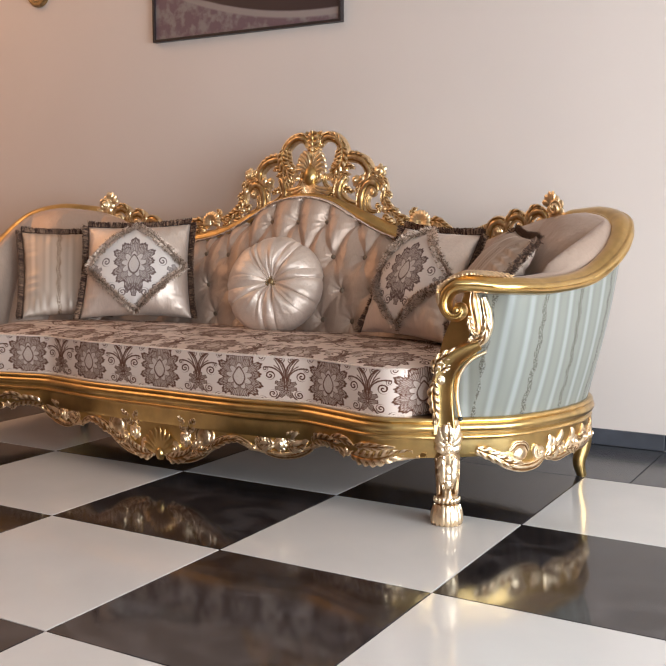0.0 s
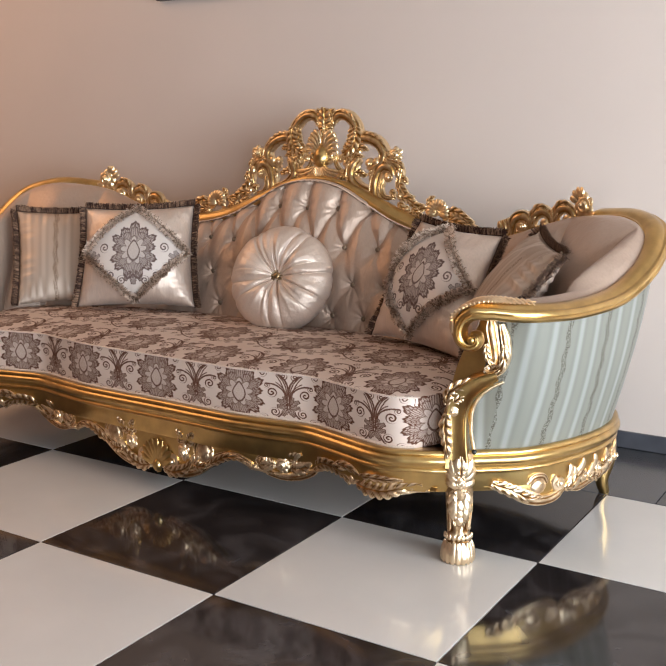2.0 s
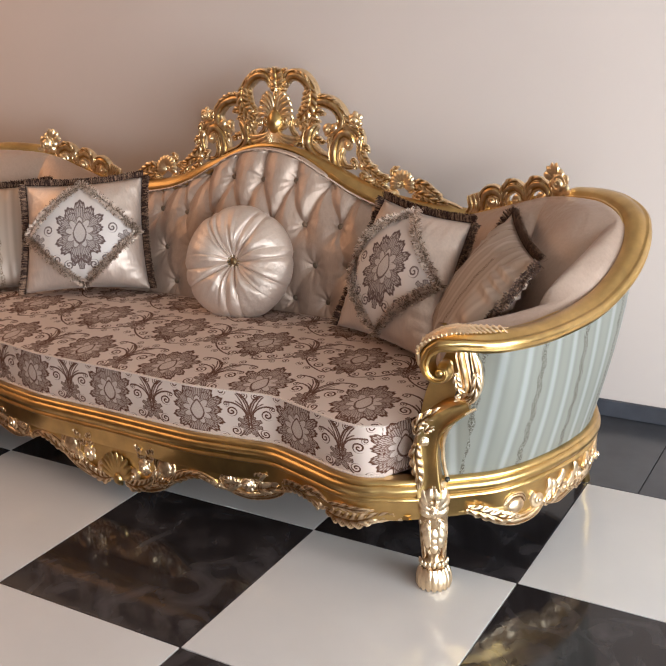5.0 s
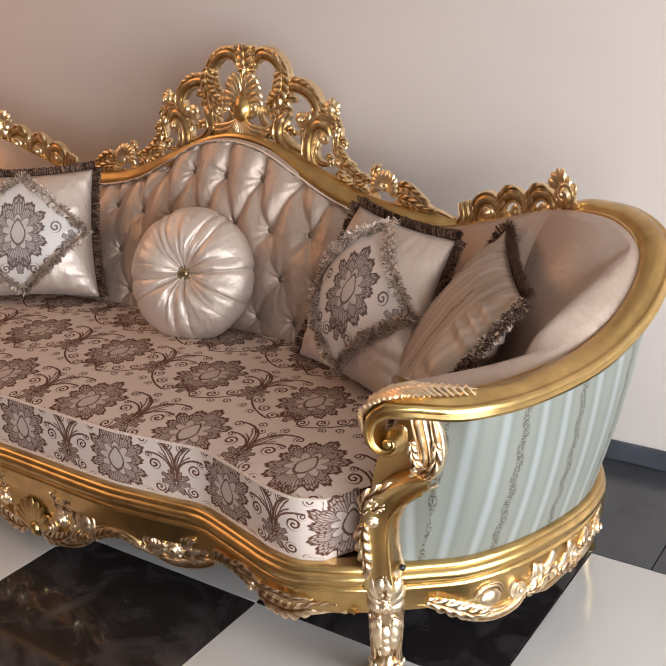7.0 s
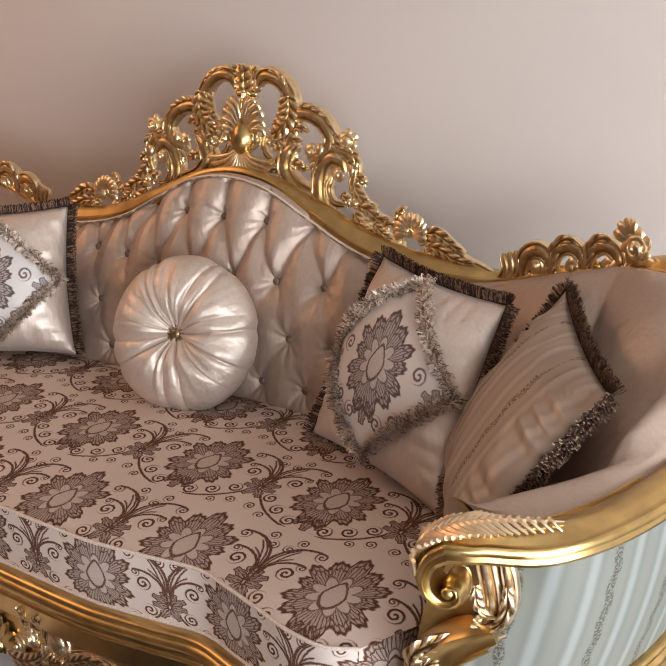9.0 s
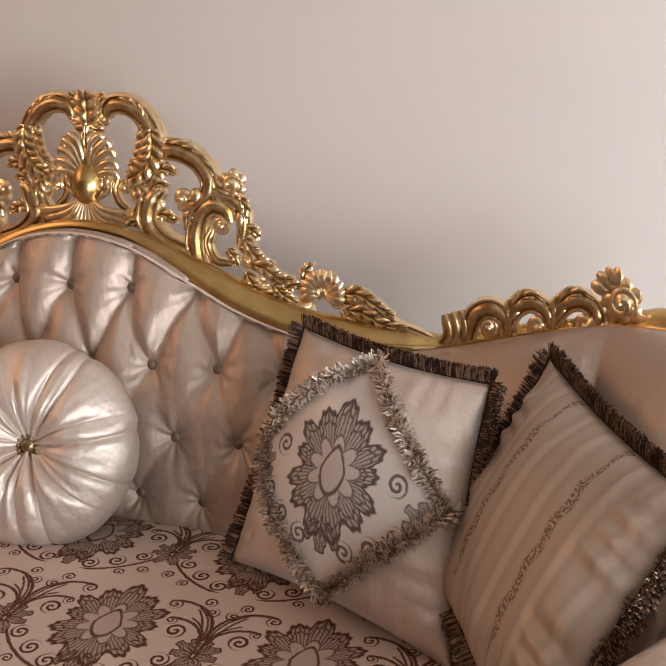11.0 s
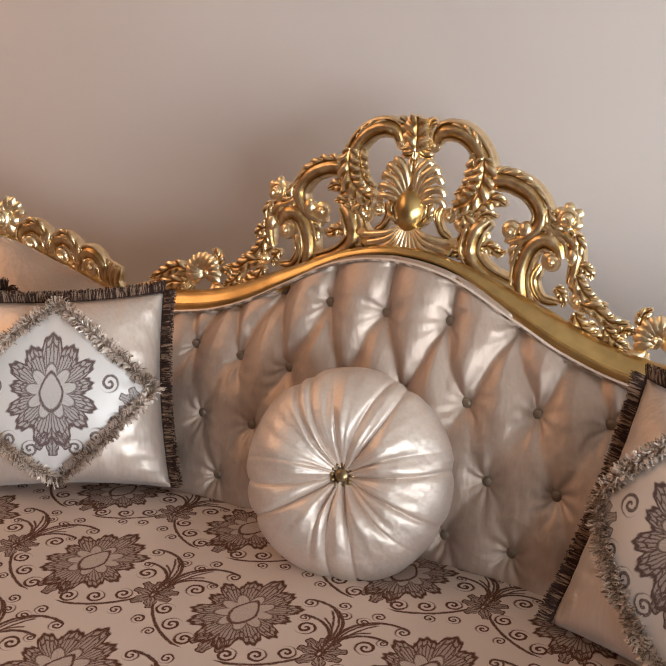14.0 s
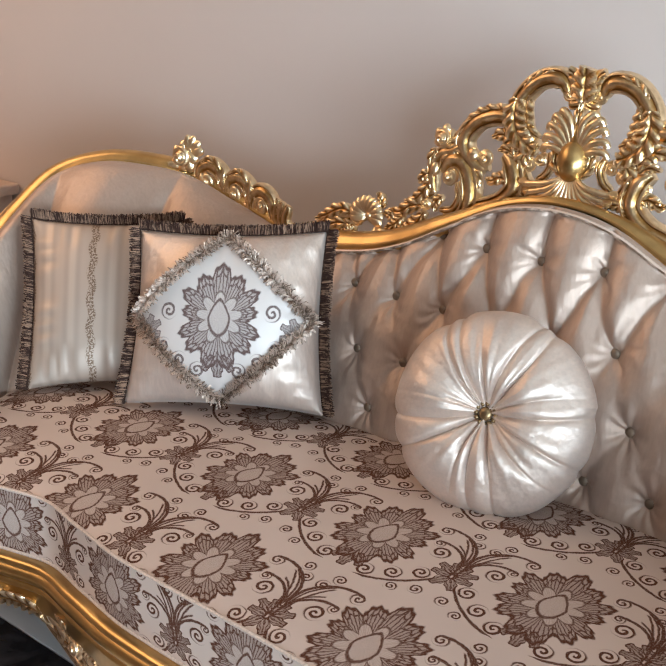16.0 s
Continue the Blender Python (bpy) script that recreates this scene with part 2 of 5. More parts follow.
def curls(p, b):
    out = None
    for px, py, r, turn in ((0.107, 0.012, 0.0175, 1.0), (0.116, -0.058, 0.016, -1.0), (0.08, -0.086, 0.0165, -1.0), (0.04, -0.107, 0.0165, -1.0), (0.143, 0.072, 0.012, -1.0), (0.128, 0.098, 0.012, 1.0), (0.135, -0.1, 0.012, 1.0), (0.1, -0.118, 0.011, 1.0)):
        f = volute_line(p, b, px, py, r, turn)
        out = f if out is None else out.max(f)
    return out


def uv_of(nt):
    n = nt.nodes.new("ShaderNodeUVMap")
    n.uv_map = "UVMap"
    x = nt.nodes.new("ShaderNodeSeparateXYZ")
    nt.links.new(n.outputs[0], x.inputs[0])
    return n.outputs[0], Fn(nt, x.outputs[0]), Fn(nt, x.outputs[1])


def blend(nt, f, c0, c1):
    n = nt.nodes.new("ShaderNodeMix")
    n.data_type = "RGBA"
    nt.links.new(f.socket, n.inputs["Factor"])
    for k, c in ((6, c0), (7, c1)):
        if isinstance(c, tuple):
            n.inputs[k].default_value = (*c, 1)
        else:
            nt.links.new(c, n.inputs[k])
    return n.outputs[2]


def noise_of(nt, vec, scale, detail=4.0):
    n = nt.nodes.new("ShaderNodeTexNoise")
    n.inputs["Scale"].default_value, n.inputs["Detail"].default_value = scale, detail
    nt.links.new(vec, n.inputs["Vector"])
    return Fn(nt, n.outputs["Fac"])


def bump_of(nt, f, strength, dist):
    n = nt.nodes.new("ShaderNodeBump")
    n.inputs["Strength"].default_value, n.inputs["Distance"].default_value = strength, dist
    nt.links.new(f.socket, n.inputs["Height"])
    return n.outputs[0]


M_satin = satin("champagne_satin", (0.47, 0.342, 0.265), 0.47, 0.5)
M_pillow = satin("pale_satin", (0.66, 0.525, 0.432), 0.45, 0.52)


def damask(name, single=False, ground=(0.56, 0.44, 0.38), thread=(0.095, 0.036, 0.02)):
    m = bpy.data.materials.new(name)
    m.use_nodes = True
    nt = m.node_tree
    bsdf = nt.nodes["Principled BSDF"]
    uv, x, y = uv_of(nt)
    x, y = x + (noise_of(nt, uv, 110.0, 4.0) - 0.5) * 0.004, y + (noise_of(nt, uv, 105.0, 4.0) - 0.5) * 0.004
    if single:
        p, b = x.abs() * 0.94, y * 0.94
        t = palmette(p, b).max(curls(p, b) * 0.8).max(sprig(p, b) * 0.8)
    else:
        # rows of palmettes, each row shifted by half a repeat
        p = x.wrap(0.16).abs()
        k = ((y - 0.805) / 0.255 + 0.5).floor()
        b = y - 0.805 - k * 0.255
        odd = (k * 0.5).frac() * 2.0
        p = p + odd * (0.16 - p * 2.0)
        t = palmette(p, b).max(curls(p, b) * 0.95).max(sprig(p, b)).max(vines(p, b) * 0.9)
    grain = noise_of(nt, uv, 420.0, 2.0)
    t = t * (grain * 1.2 + 0.5)
    t = t.min(1.0)
    broad = noise_of(nt, uv, 5.0, 3.0)
    base = blend(nt, broad, ground, tuple(c * 0.86 for c in ground))
    nt.links.new(blend(nt, t, base, thread), bsdf.inputs["Base Color"])
    nt.links.new((0.3 - t * 0.26).socket, bsdf.inputs["Specular IOR Level"])
    nt.links.new((t * 0.25 + 0.4).socket, bsdf.inputs["Roughness"])
    nt.links.new((0.12 - t * 0.1).socket, bsdf.inputs["Metallic"])
    nt.links.new(bump_of(nt, t * 0.7 + grain * 0.12, 0.6, 0.0015), bsdf.inputs["Normal"])
    return m


def stripes(name, ground, light, dots, period=0.155, metal=0.0):
    m = bpy.data.materials.new(name)
    m.use_nodes = True
    nt = m.node_tree
    bsdf = nt.nodes["Principled BSDF"]
    uv, x, y = uv_of(nt)
    a = x.wrap(period / 2)
    p = a.abs()
    band = (p - period * 0.3).abs().below(0.0085, 0.006)
    edge = (p - period * 0.3).abs().below(0.02, 0.006) - band
    sprig = noise_of(nt, uv, 230.0, 2.0)
    wave = (y * 95.0).sin() * 0.003
    vine = (a - wave).abs().below(0.0085, 0.002) * (1.0 - sprig.below(0.49, 0.05))
    grain = noise_of(nt, uv, 700.0, 2.0)
    c = blend(nt, band, ground, light)
    c = blend(nt, edge * 0.35, c, tuple(g * 0.7 for g in ground))
    c = blend(nt, vine, c, dots)
    nt.links.new(c, bsdf.inputs["Base Color"])
    nt.links.new((0.52 - band * 0.1).socket, bsdf.inputs["Roughness"])
    bsdf.inputs["Metallic"].default_value = metal
    nt.links.new(bump_of(nt, vine + grain * 0.15, 0.3, 0.001), bsdf.inputs["Normal"])
    return m


def strands(name, dark, pale, split, rough=0.6, metal=0.0, spec=0.5):
    """Threads of two colours, each thread its own."""
    m = bpy.data.materials.new(name)
    m.use_nodes = True
    nt = m.node_tree
    bsdf = nt.nodes["Principled BSDF"]
    g = nt.nodes.new("ShaderNodeNewGeometry")
    place = nt.nodes.new("ShaderNodeTexCoord").outputs["Object"]
    f = Fn(nt, g.outputs["Random Per Island"]) * 0.6 + noise_of(nt, place, 45.0, 2.0) * 0.8 - 0.2
    c = blend(nt, 1.0 - f.below(split, 0.12), dark, pale)
    nt.links.new(c, bsdf.inputs["Base Color"])
    bsdf.inputs["Roughness"].default_value, bsdf.inputs["Metallic"].default_value, bsdf.inputs["Specular IOR Level"].default_value = rough, metal, spec
    return m


M_stripe = stripes("striped_fabric", (0.195, 0.19, 0.157), (0.265, 0.266, 0.24), (0.07, 0.058, 0.04))
M_stripe_beige = stripes("striped_satin", (0.45, 0.345, 0.27), (0.5, 0.39, 0.31), (0.18, 0.11, 0.065), metal=0.35)
M_damask = damask("damask", False, (0.66, 0.52, 0.44))
M_diamond = damask("damask_diamond", True, (0.68, 0.59, 0.53), (0.12, 0.075, 0.065))
M_fringe = strands("dark_fringe", (0.042, 0.019, 0.013), (0.32, 0.19, 0.12), 0.6, 0.75, 0.0, 0.2)
M_fringe_core = mat("dark_cord", (0.04, 0.022, 0.016), 0.9, spec=0.1)
M_trim = strands("gold_trim", (0.22, 0.14, 0.09), (0.7, 0.54, 0.43), 0.42, 0.42, 0.3)
M_piping = mat("piping_cloth", (0.62, 0.5, 0.42), 0.5, 0.2, noise_scale=300, noise_amt=0.2)
M_button = mat("satin_button", (0.22, 0.155, 0.105), 0.4, 0.4)
M_bead = mat("bronze_beads", (0.3, 0.2, 0.1), 0.3, 0.9)
M_dark = mat("dark_metal", (0.05, 0.05, 0.05), 0.4, 0.8)
M_frame = mat("picture_frame_wood", (0.02, 0.012, 0.012), 0.4)
M_medal = mat("antique_bronze", (0.3, 0.2, 0.09), 0.4, 0.8, noise_scale=60, noise_amt=0.4)
M_cabinet = mat("brown_cabinet_wood", (0.58, 0.43, 0.34), 0.5, noise_scale=8, noise_amt=0.15)


# ---- mesh helpers ----
def cr(pts, n=8, closed=False):
    """A smooth curve through the points."""
    P = [Vector(p) for p in pts]
    k = len(P)
    out = []
    for i in range(k if closed else k - 1):
        if closed:
            a, b, c, d = P[i - 1], P[i], P[(i + 1) % k], P[(i + 2) % k]
        else:
            b, c = P[i], P[i + 1]
            a = P[i - 1] if i else 2 * b - c
            d = P[i + 2] if i + 2 < k else 2 * c - b
        for j in range(n):
            f = j / n
            out.append(0.5 * (2 * b + (c - a) * f + (2 * a - 5 * b + 4 * c - d) * f * f + (3 * b - a - 3 * c + d) * f ** 3))
    if not closed:
        out.append(P[-1].copy())
    return out


def smooth_at(x, xs, ys):
    """A smooth value between knots."""
    if x <= xs[0]:
        return ys[0]
    if x >= xs[-1]:
        return ys[-1]
    i = max(j for j in range(len(xs) - 1) if xs[j] <= x)
    f = (x - xs[i]) / (xs[i + 1] - xs[i])
    a, b, c, d = ys[max(i - 1, 0)], ys[i], ys[i + 1], ys[min(i + 2, len(ys) - 1)]
    return 0.5 * (2 * b + (c - a) * f + (2 * a - 5 * b + 4 * c - d) * f * f + (3 * b - a - 3 * c + d) * f ** 3)


def grid(bm, rows, close_u=False, close_v=False):
    """Quads over rows of points."""
    vs = [[bm.verts.new(p) for p in r] for r in rows]
    R, C = len(vs), len(vs[0])
    for i in range(R if close_v else R - 1):
        for j in range(C if close_u else C - 1):
            bm.faces.new((vs[i][j], vs[i][(j + 1) % C], vs[(i + 1) % R][(j + 1) % C], vs[(i + 1) % R][j]))
    return vs


def sweep(bm, path, section, up=None, closed=False, cap=True):
    """A section, given for each path point by section(i, n) as (side, up) offsets, along a path."""
    n = len(path)
    rows = []
    prev = None
    for i, p in enumerate(path):
        a = path[i - 1] if (i or closed) else path[i]
        b = path[(i + 1) % n] if (i < n - 1 or closed) else path[i]
        t = (b - a).normalized()
        if up is not None:
            u = Vector(up) if not callable(up) else up(i)
            s = t.cross(u).normalized()
            u2 = s.cross(t).normalized()
        else:
            if prev is None:
                s = t.cross(Vector((0.1, 0.3, 1))).normalized()
            else:
                s = (prev - t * prev.dot(t)).normalized()
            prev = s
            u2 = s.cross(t).normalized()
        rows.append([p + s * x + u2 * y for x, y in section(i, n)])
    vs = grid(bm, rows, close_u=True, close_v=closed)
    if cap and not closed:
        bm.faces.new(vs[0][::-1])
        bm.faces.new(vs[-1])
    return vs


def circle(r, k, ry=None):
    ry = ry or r
    return [(r * math.cos(2 * math.pi * j / k), ry * math.sin(2 * math.pi * j / k)) for j in range(k)]


def tube(bm, pts, radius, k=8, taper=(1, 1), n=6):
    path = cr(pts, n) if n > 1 else [Vector(p) for p in pts]

    def sec(i, m):
        f = i / (m - 1)
        g = taper[0] + (taper[1] - taper[0]) * f
        return circle(max(radius * g, 0.0004), k)
    return sweep(bm, path, sec)


def ball(bm, p, r, sx=1, sy=1, sz=1, k=10, turn=None):
    m = Matrix.Translation(p) @ (turn or Matrix.Identity(4)) @ Matrix.Diagonal((sx * r, sy * r, sz * r, 1))
    bmesh.ops.create_uvsphere(bm, u_segments=k, v_segments=max(6, k // 2 + 1), radius=1, matrix=m)


def box(bm, x0, y0, z0, x1, y1, z1, bev=0.0):
    m = Matrix.Translation(((x0 + x1) / 2, (y0 + y1) / 2, (z0 + z1) / 2)) @ Matrix.Diagonal((x1 - x0, y1 - y0, z1 - z0, 1))
    r = bmesh.ops.create_cube(bm, size=1, matrix=m)
    if bev:
        es = list({e for v in r["verts"] for e in v.link_edges})
        bmesh.ops.bevel(bm, geom=es, offset=bev, segments=2, affect="EDGES", profile=0.5)


def mesh(name, bm, material, smooth=True, sharp=48):
    bmesh.ops.recalc_face_normals(bm, faces=bm.faces)
    me = bpy.data.meshes.new(name)
    bm.to_mesh(me)
    bm.free()
    me.materials.append(material)
    if smooth:
        me.shade_smooth()
        me.set_sharp_from_angle(angle=radians(sharp))
    return me


def lay_uv(bm, fn):
    """Texture coordinates from a function of the face's normal and the corner."""
    lay = bm.loops.layers.uv.new("UVMap")
    bm.normal_update()
    for f in bm.faces:
        for lp in f.loops:
            lp[lay].uv = fn(f, lp.vert)


def part(name, bm, material, parent, label="", smooth=True, sharp=48):
    ob = new(name, mesh(name, bm, material, smooth, sharp))
    ob.parent = parent
    if label:
        tagged(ob, label)
    return ob


def thing(name, bm, material, label, category, kind="", group="", smooth=True):
    ob = new(name, mesh(name, bm, material, smooth))
    return tagged(ob, label, category, group, kind)


def mirrored(bm):
    """The same mesh on the other side of the sofa's middle."""
    b2 = bm.copy()
    for v in b2.verts:
        v.co.x = -v.co.x
    bmesh.ops.reverse_faces(b2, faces=b2.faces)
    return b2


def both(name, bm, material, parent, label=""):
    b2 = mirrored(bm)
    return part(name, bm, material, parent, label), part(name, b2, material, parent, label)


# ---- the room ----
WALL_Y, TILE = 1.725, 0.6
X0, X1, Y0, CEIL = -4.6, 3.6, -5.0, 3.1


def room():
    bm = bmesh.new()
    box(bm, X0 - 0.2, WALL_Y, -0.1, X1 + 0.2, WALL_Y + 0.2, CEIL + 0.1)
    thing("wall_north", bm, M_wall, "smooth wall painted in warm pale beige", "wall", "structure", smooth=False)
    # unseen west and south walls, added to close the room and warm its bounce
    bm = bmesh.new()
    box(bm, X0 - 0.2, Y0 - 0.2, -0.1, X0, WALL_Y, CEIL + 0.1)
    thing("wall_west", bm, M_room, "unseen side wall, dark brown for a dim warm bounce", "wall", "structure", smooth=False)
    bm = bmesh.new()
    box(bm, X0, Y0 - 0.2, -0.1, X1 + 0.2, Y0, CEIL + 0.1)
    thing("wall_south", bm, M_room, "unseen wall behind the camera, dark brown to cut the fill", "wall", "structure", smooth=False)
    bm = bmesh.new()
    for a, b in ((Y0, -4.3), (-2.5, -1.8), (0.7, WALL_Y)):
        box(bm, X1, a, -0.1, X1 + 0.2, b, CEIL + 0.1)
    for a, b in ((-4.3, -2.5), (-1.8, 0.7)):
        box(bm, X1, a, -0.1, X1 + 0.2, b, 0.03)
        box(bm, X1, a, 1.85, X1 + 0.2, b, CEIL + 0.1)
    thing("wall_east", bm, M_ceil, "pale wall with a window and a glass door opening", "wall", "structure", smooth=False)
    bm = bmesh.new()
    box(bm, X0 - 0.2, Y0 - 0.2, CEIL + 0.1, X1 + 0.2, WALL_Y + 0.2, CEIL + 0.2)
    thing("ceiling", bm, M_ceil, "unseen beige ceiling, toned for the fill it bounces", "ceiling", "structure", smooth=False)
    bm = bmesh.new()
    box(bm, X0 - 0.2, Y0 - 0.2, -0.12, X1 + 0.2, WALL_Y + 0.2, -0.012)
    return thing("floor", bm, M_grey, "black and white checkered polished tile floor", "floor", "structure", smooth=False)


floor = room()


# ---- the sofa: plan and profile ----
XC, YAW = -0.575, -1.5
FRONT_U = (0, 0.3, 0.45, 0.55, 0.65, 0.72, 0.78, 0.85, 0.92)
FRONT_V = (0.475, 0.475, 0.495, 0.509, 0.487, 0.468, 0.452, 0.449, 0.482)
# half of the back and one arm, from the middle of the back to the arm's scroll
TOP = [(0, 1.345, 0.952), (0.12, 1.345, 0.932), (0.24, 1.345, 0.872), (0.34, 1.345, 0.82), (0.45, 1.345, 0.785), (0.6, 1.35, 0.765), (0.72, 1.36, 0.772),
       (0.87, 1.35, 0.812), (1.0, 1.32, 0.846), (1.11, 1.275, 0.862), (1.216, 1.2, 0.866), (1.296, 1.105, 0.836), (1.312, 0.985, 0.76), (1.275, 0.85, 0.69),
       (1.22, 0.68, 0.67), (1.16, 0.55, 0.675), (1.08, 0.48, 0.683)]
BASE = [(0, 1.42), (0.12, 1.42), (0.24, 1.42), (0.36, 1.42), (0.48, 1.42), (0.62, 1.415), (0.76, 1.405), (0.9, 1.375), (1.01, 1.325), (1.1, 1.255), (1.178, 1.165),
        (1.222, 1.07), (1.234, 0.965), (1.22, 0.86), (1.185, 0.745), (1.125, 0.635), (1.05, 0.565)]
INNER = [(0, 1.12), (0.12, 1.12), (0.24, 1.12), (0.35, 1.115), (0.46, 1.10), (0.6, 1.08), (0.7, 1.05), (0.82, 1.0), (0.9, 0.95), (0.96, 0.9), (1.0, 0.85),
         (1.03, 0.79), (1.04, 0.73), (1.03, 0.67), (1.01, 0.61), (0.99, 0.56), (0.965, 0.53)]
SOFA = pose(XC + 0.95 * math.sin(radians(YAW)), 0.95 - 0.95 * math.cos(radians(YAW)), 0, 0, 0, YAW)


def front_v(u):
    return smooth_at(abs(u), FRONT_U, FRONT_V)


def full(half):
    """A line over the whole width, from the left end to the right."""
    h = [Vector(p) for p in half]
    return [Vector((-p.x, *p[1:])) for p in h[:0:-1]] + h


# the other arm stands a little higher
LEFT_LIFT = (0, 0, 0, 0, 0, 0, 0.004, 0.014, 0.026, 0.03, 0.032, 0.026, 0.014, 0.004, 0, 0, 0)


def full_top():
    h = [Vector(p) for p in TOP]
    return [Vector((-p.x, p.y, p.z + d)) for p, d in list(zip(h, LEFT_LIFT))[:0:-1]] + h


sofa = new("sofa")
sofa.matrix_world = SOFA
tagged(sofa, "carved gilt sofa upholstered in tufted champagne satin", "sofa")

STEPS = 10
top_line = cr(full_top(), STEPS)
base_line = cr(full([(u, v, 0.3) for u, v in BASE]), STEPS)
inner_line = cr(full([(u, v, 0.4) for u, v in INNER]), STEPS)

ROW_Z = (0.838, 0.708, 0.588, 0.478)
BUTTONS = [(0.126 * (k + (0.5 if r % 2 else 0.0)), ROW_Z[r]) for r in range(4) for k in range(-5, 5)]


def tuft(u, z):
    """Depth of the tufting of the back: channels over the first row of buttons, pinched folds to the second, dimples below."""
    d2, bu, bz = min(((u - p) ** 2 + (z - q) ** 2, p, q) for p, q in BUTTONS)
    d = math.sqrt(d2)
    pit = -0.026 * math.exp(-((d / 0.024) ** 1.15))
    row = smooth_at(-z, (-0.968, *(-q for q in ROW_Z), -0.36), (-1.0, 0.0, 1.0, 2.0, 3.0, 4.0))
    a, b = u / 0.126 + row / 2, u / 0.126 - row / 2
    bend = 0.1 * noise.noise(Vector((u * 11, z * 11, 2.0)))
    da, db = abs(a + bend - round(a + bend)) * 0.105, abs(b + bend - round(b + bend)) * 0.105
    line = math.exp(-((min(da, db) / 0.014) ** 1.3))
    soft = math.exp(-((min(da, db) / 0.03) ** 1.6))
    e = abs(u / 0.126 - round(u / 0.126)) * 0.126
    chan = 0.7 * math.exp(-((e / 0.012) ** 1.2)) + 0.5 * math.exp(-((e / 0.035) ** 1.6))
    up = max(0.0, min(1.0, (row + 0.02) / -0.25))
    low = max(0.0, min(1.0, row - 0.55))
    deep = 0.024 * (1 - low) + 0.005 * low
    crease = -deep * (0.55 * line + 0.45 * soft)
    crease += (-0.03 * chan - crease) * up
    # gathers fan out of each button, sharpest just above and below it
    ang = math.atan2(z - bz, u - bu)
    near = math.exp(-((d / 0.05) ** 2)) * min(1.0, d / 0.012)
    gather = 0.0016 * near * math.sin(9 * ang + 5 * noise.noise(Vector((bu * 31, bz * 31, d * 20)))) * (0.35 + abs(math.sin(ang)))
    pucker = 0.0035 * max(0.0, noise.noise(Vector((u * 26 + z * 9, z * 9, 7.3)))) * (1 - up)
    return pit + crease + gather + pucker + 0.004 * noise.noise(Vector((u * 9, z * 9, 4.0)))


def arc_of(line):
    """Distance along a line from its middle point, left negative."""
    n = len(line)
    d = [0.0]
    for i in range(1, n):
        d.append(d[-1] + (line[i] - line[i - 1]).length)
    return [x - d[n // 2] for x in d]


ARC_TOP, ARC_BASE = arc_of([p.lerp(Vector((q.x, q.y, p.z)), 0.45) for p, q in zip(top_line, inner_line)]), arc_of(base_line)
lining_end, lining_edge = [], []


def rail_size(u):
    """The rail is slim under the crest's middle and broad on its shoulders."""
    broad = max(0.0, min(1.0, (u - 0.18) / 0.1, (0.7 - u) / 0.1))
    return 0.42 + 0.58 * max(0.0, min(1.0, (u - 0.1) / 0.22)) + 0.14 * broad


def upholstery():
    rows = []
    tops, inners = cr(full_top(), 34), cr(full([(u, v, 0.4) for u, v in INNER]), 34)
    arcs = arc_of([p.lerp(Vector((q.x, q.y, p.z)), 0.45) for p, q in zip(tops, inners)])
    n = len(tops)
    m = 190
    for i in range(n):
        t, b = tops[i], inners[i]
        inward = Vector((b.x - t.x, b.y - t.y, 0)).normalized()
        wide = rail_size(abs(t.x)) * (abs(t.x) < 0.7)
        t0 = t + inward * (0.02 + 0.012 * max(0.0, wide - 1)) + Vector((0, 0, -0.012))
        near = max(0.0, (0.62 - t.y) / 0.14)
        t0 += Vector((math.copysign(0.01, t.x), 0.05, -0.01)) * near * near
        col = []
        side = max(0.0, min(1.0, (abs(t.x) - 0.7) / 0.3))
        for j in range(m + 1):
            f = j / m
            p = t0.lerp(b, f)
            bulge = 0.05 * math.sin(math.pi * min(1, f * 1.02) ** 0.55) ** 0.8 if 0 < f < 0.98 else 0
            q = p + (inward * 0.8 + Vector((0, 0, 0.45 + 0.35 * side))) * bulge * (1 + 0.35 * side)
            roll = max(0.0, min(1.0, (1.12 - t.y) / 0.2)) * math.exp(-(((f - 0.17) / 0.12) ** 2)) * side
            q += (inward * 0.028 + Vector((0, 0, 0.016))) * roll
            edge = min(1, f / 0.06)
            if j == 5 and abs(q.x) < 0.62 and i % 3 == 0:
                lining_edge.append(q + inward * 0.003)
            w = max(0.0, min(1.0, (0.66 - abs(q.x)) / 0.12))
            if w:
                q += inward * tuft(q.x, q.z) * w * edge
            if w < 1:
                # long pleats run down the arms
                a = (abs(arcs[i]) - 0.16 * (f - 0.3)) / 0.27 + 0.15 * math.sin(3 * f)
                e = abs(a - round(a)) * 0.27
                q += inward * (-0.04 * math.exp(-((e / 0.026) ** 1.3)) * min(1, f / 0.3) + 0.016 * math.cos(2 * math.pi * a + math.pi)) * (1 - w) * edge * (1 - 0.7 * f)
            col.append(q)
        rows.append(col)
    lining_end.append((rows[0], rows[-1]))
    bm = bmesh.new()
    grid(bm, rows)
    back = part("back_upholstery", bm, M_satin, sofa, "tufted champagne satin back and arm lining", sharp=179)
    for bu, bz in BUTTONS:
        best = min((p for r in rows for p in r), key=lambda p: (p.x - bu) ** 2 + (p.z - bz) ** 2)
        if abs(bu) < (0.34 if bz > 0.8 else 0.6) and bz > 0.46 and best.z > 0.45 and (best.x - bu) ** 2 + (best.z - bz) ** 2 < 0.0004:
            bm = bmesh.new()
            ball(bm, best + Vector((0, -0.004, 0.001)), 0.0105, 1, 0.6, 1, 12)
            part("button", bm, M_button, back)


upholstery()


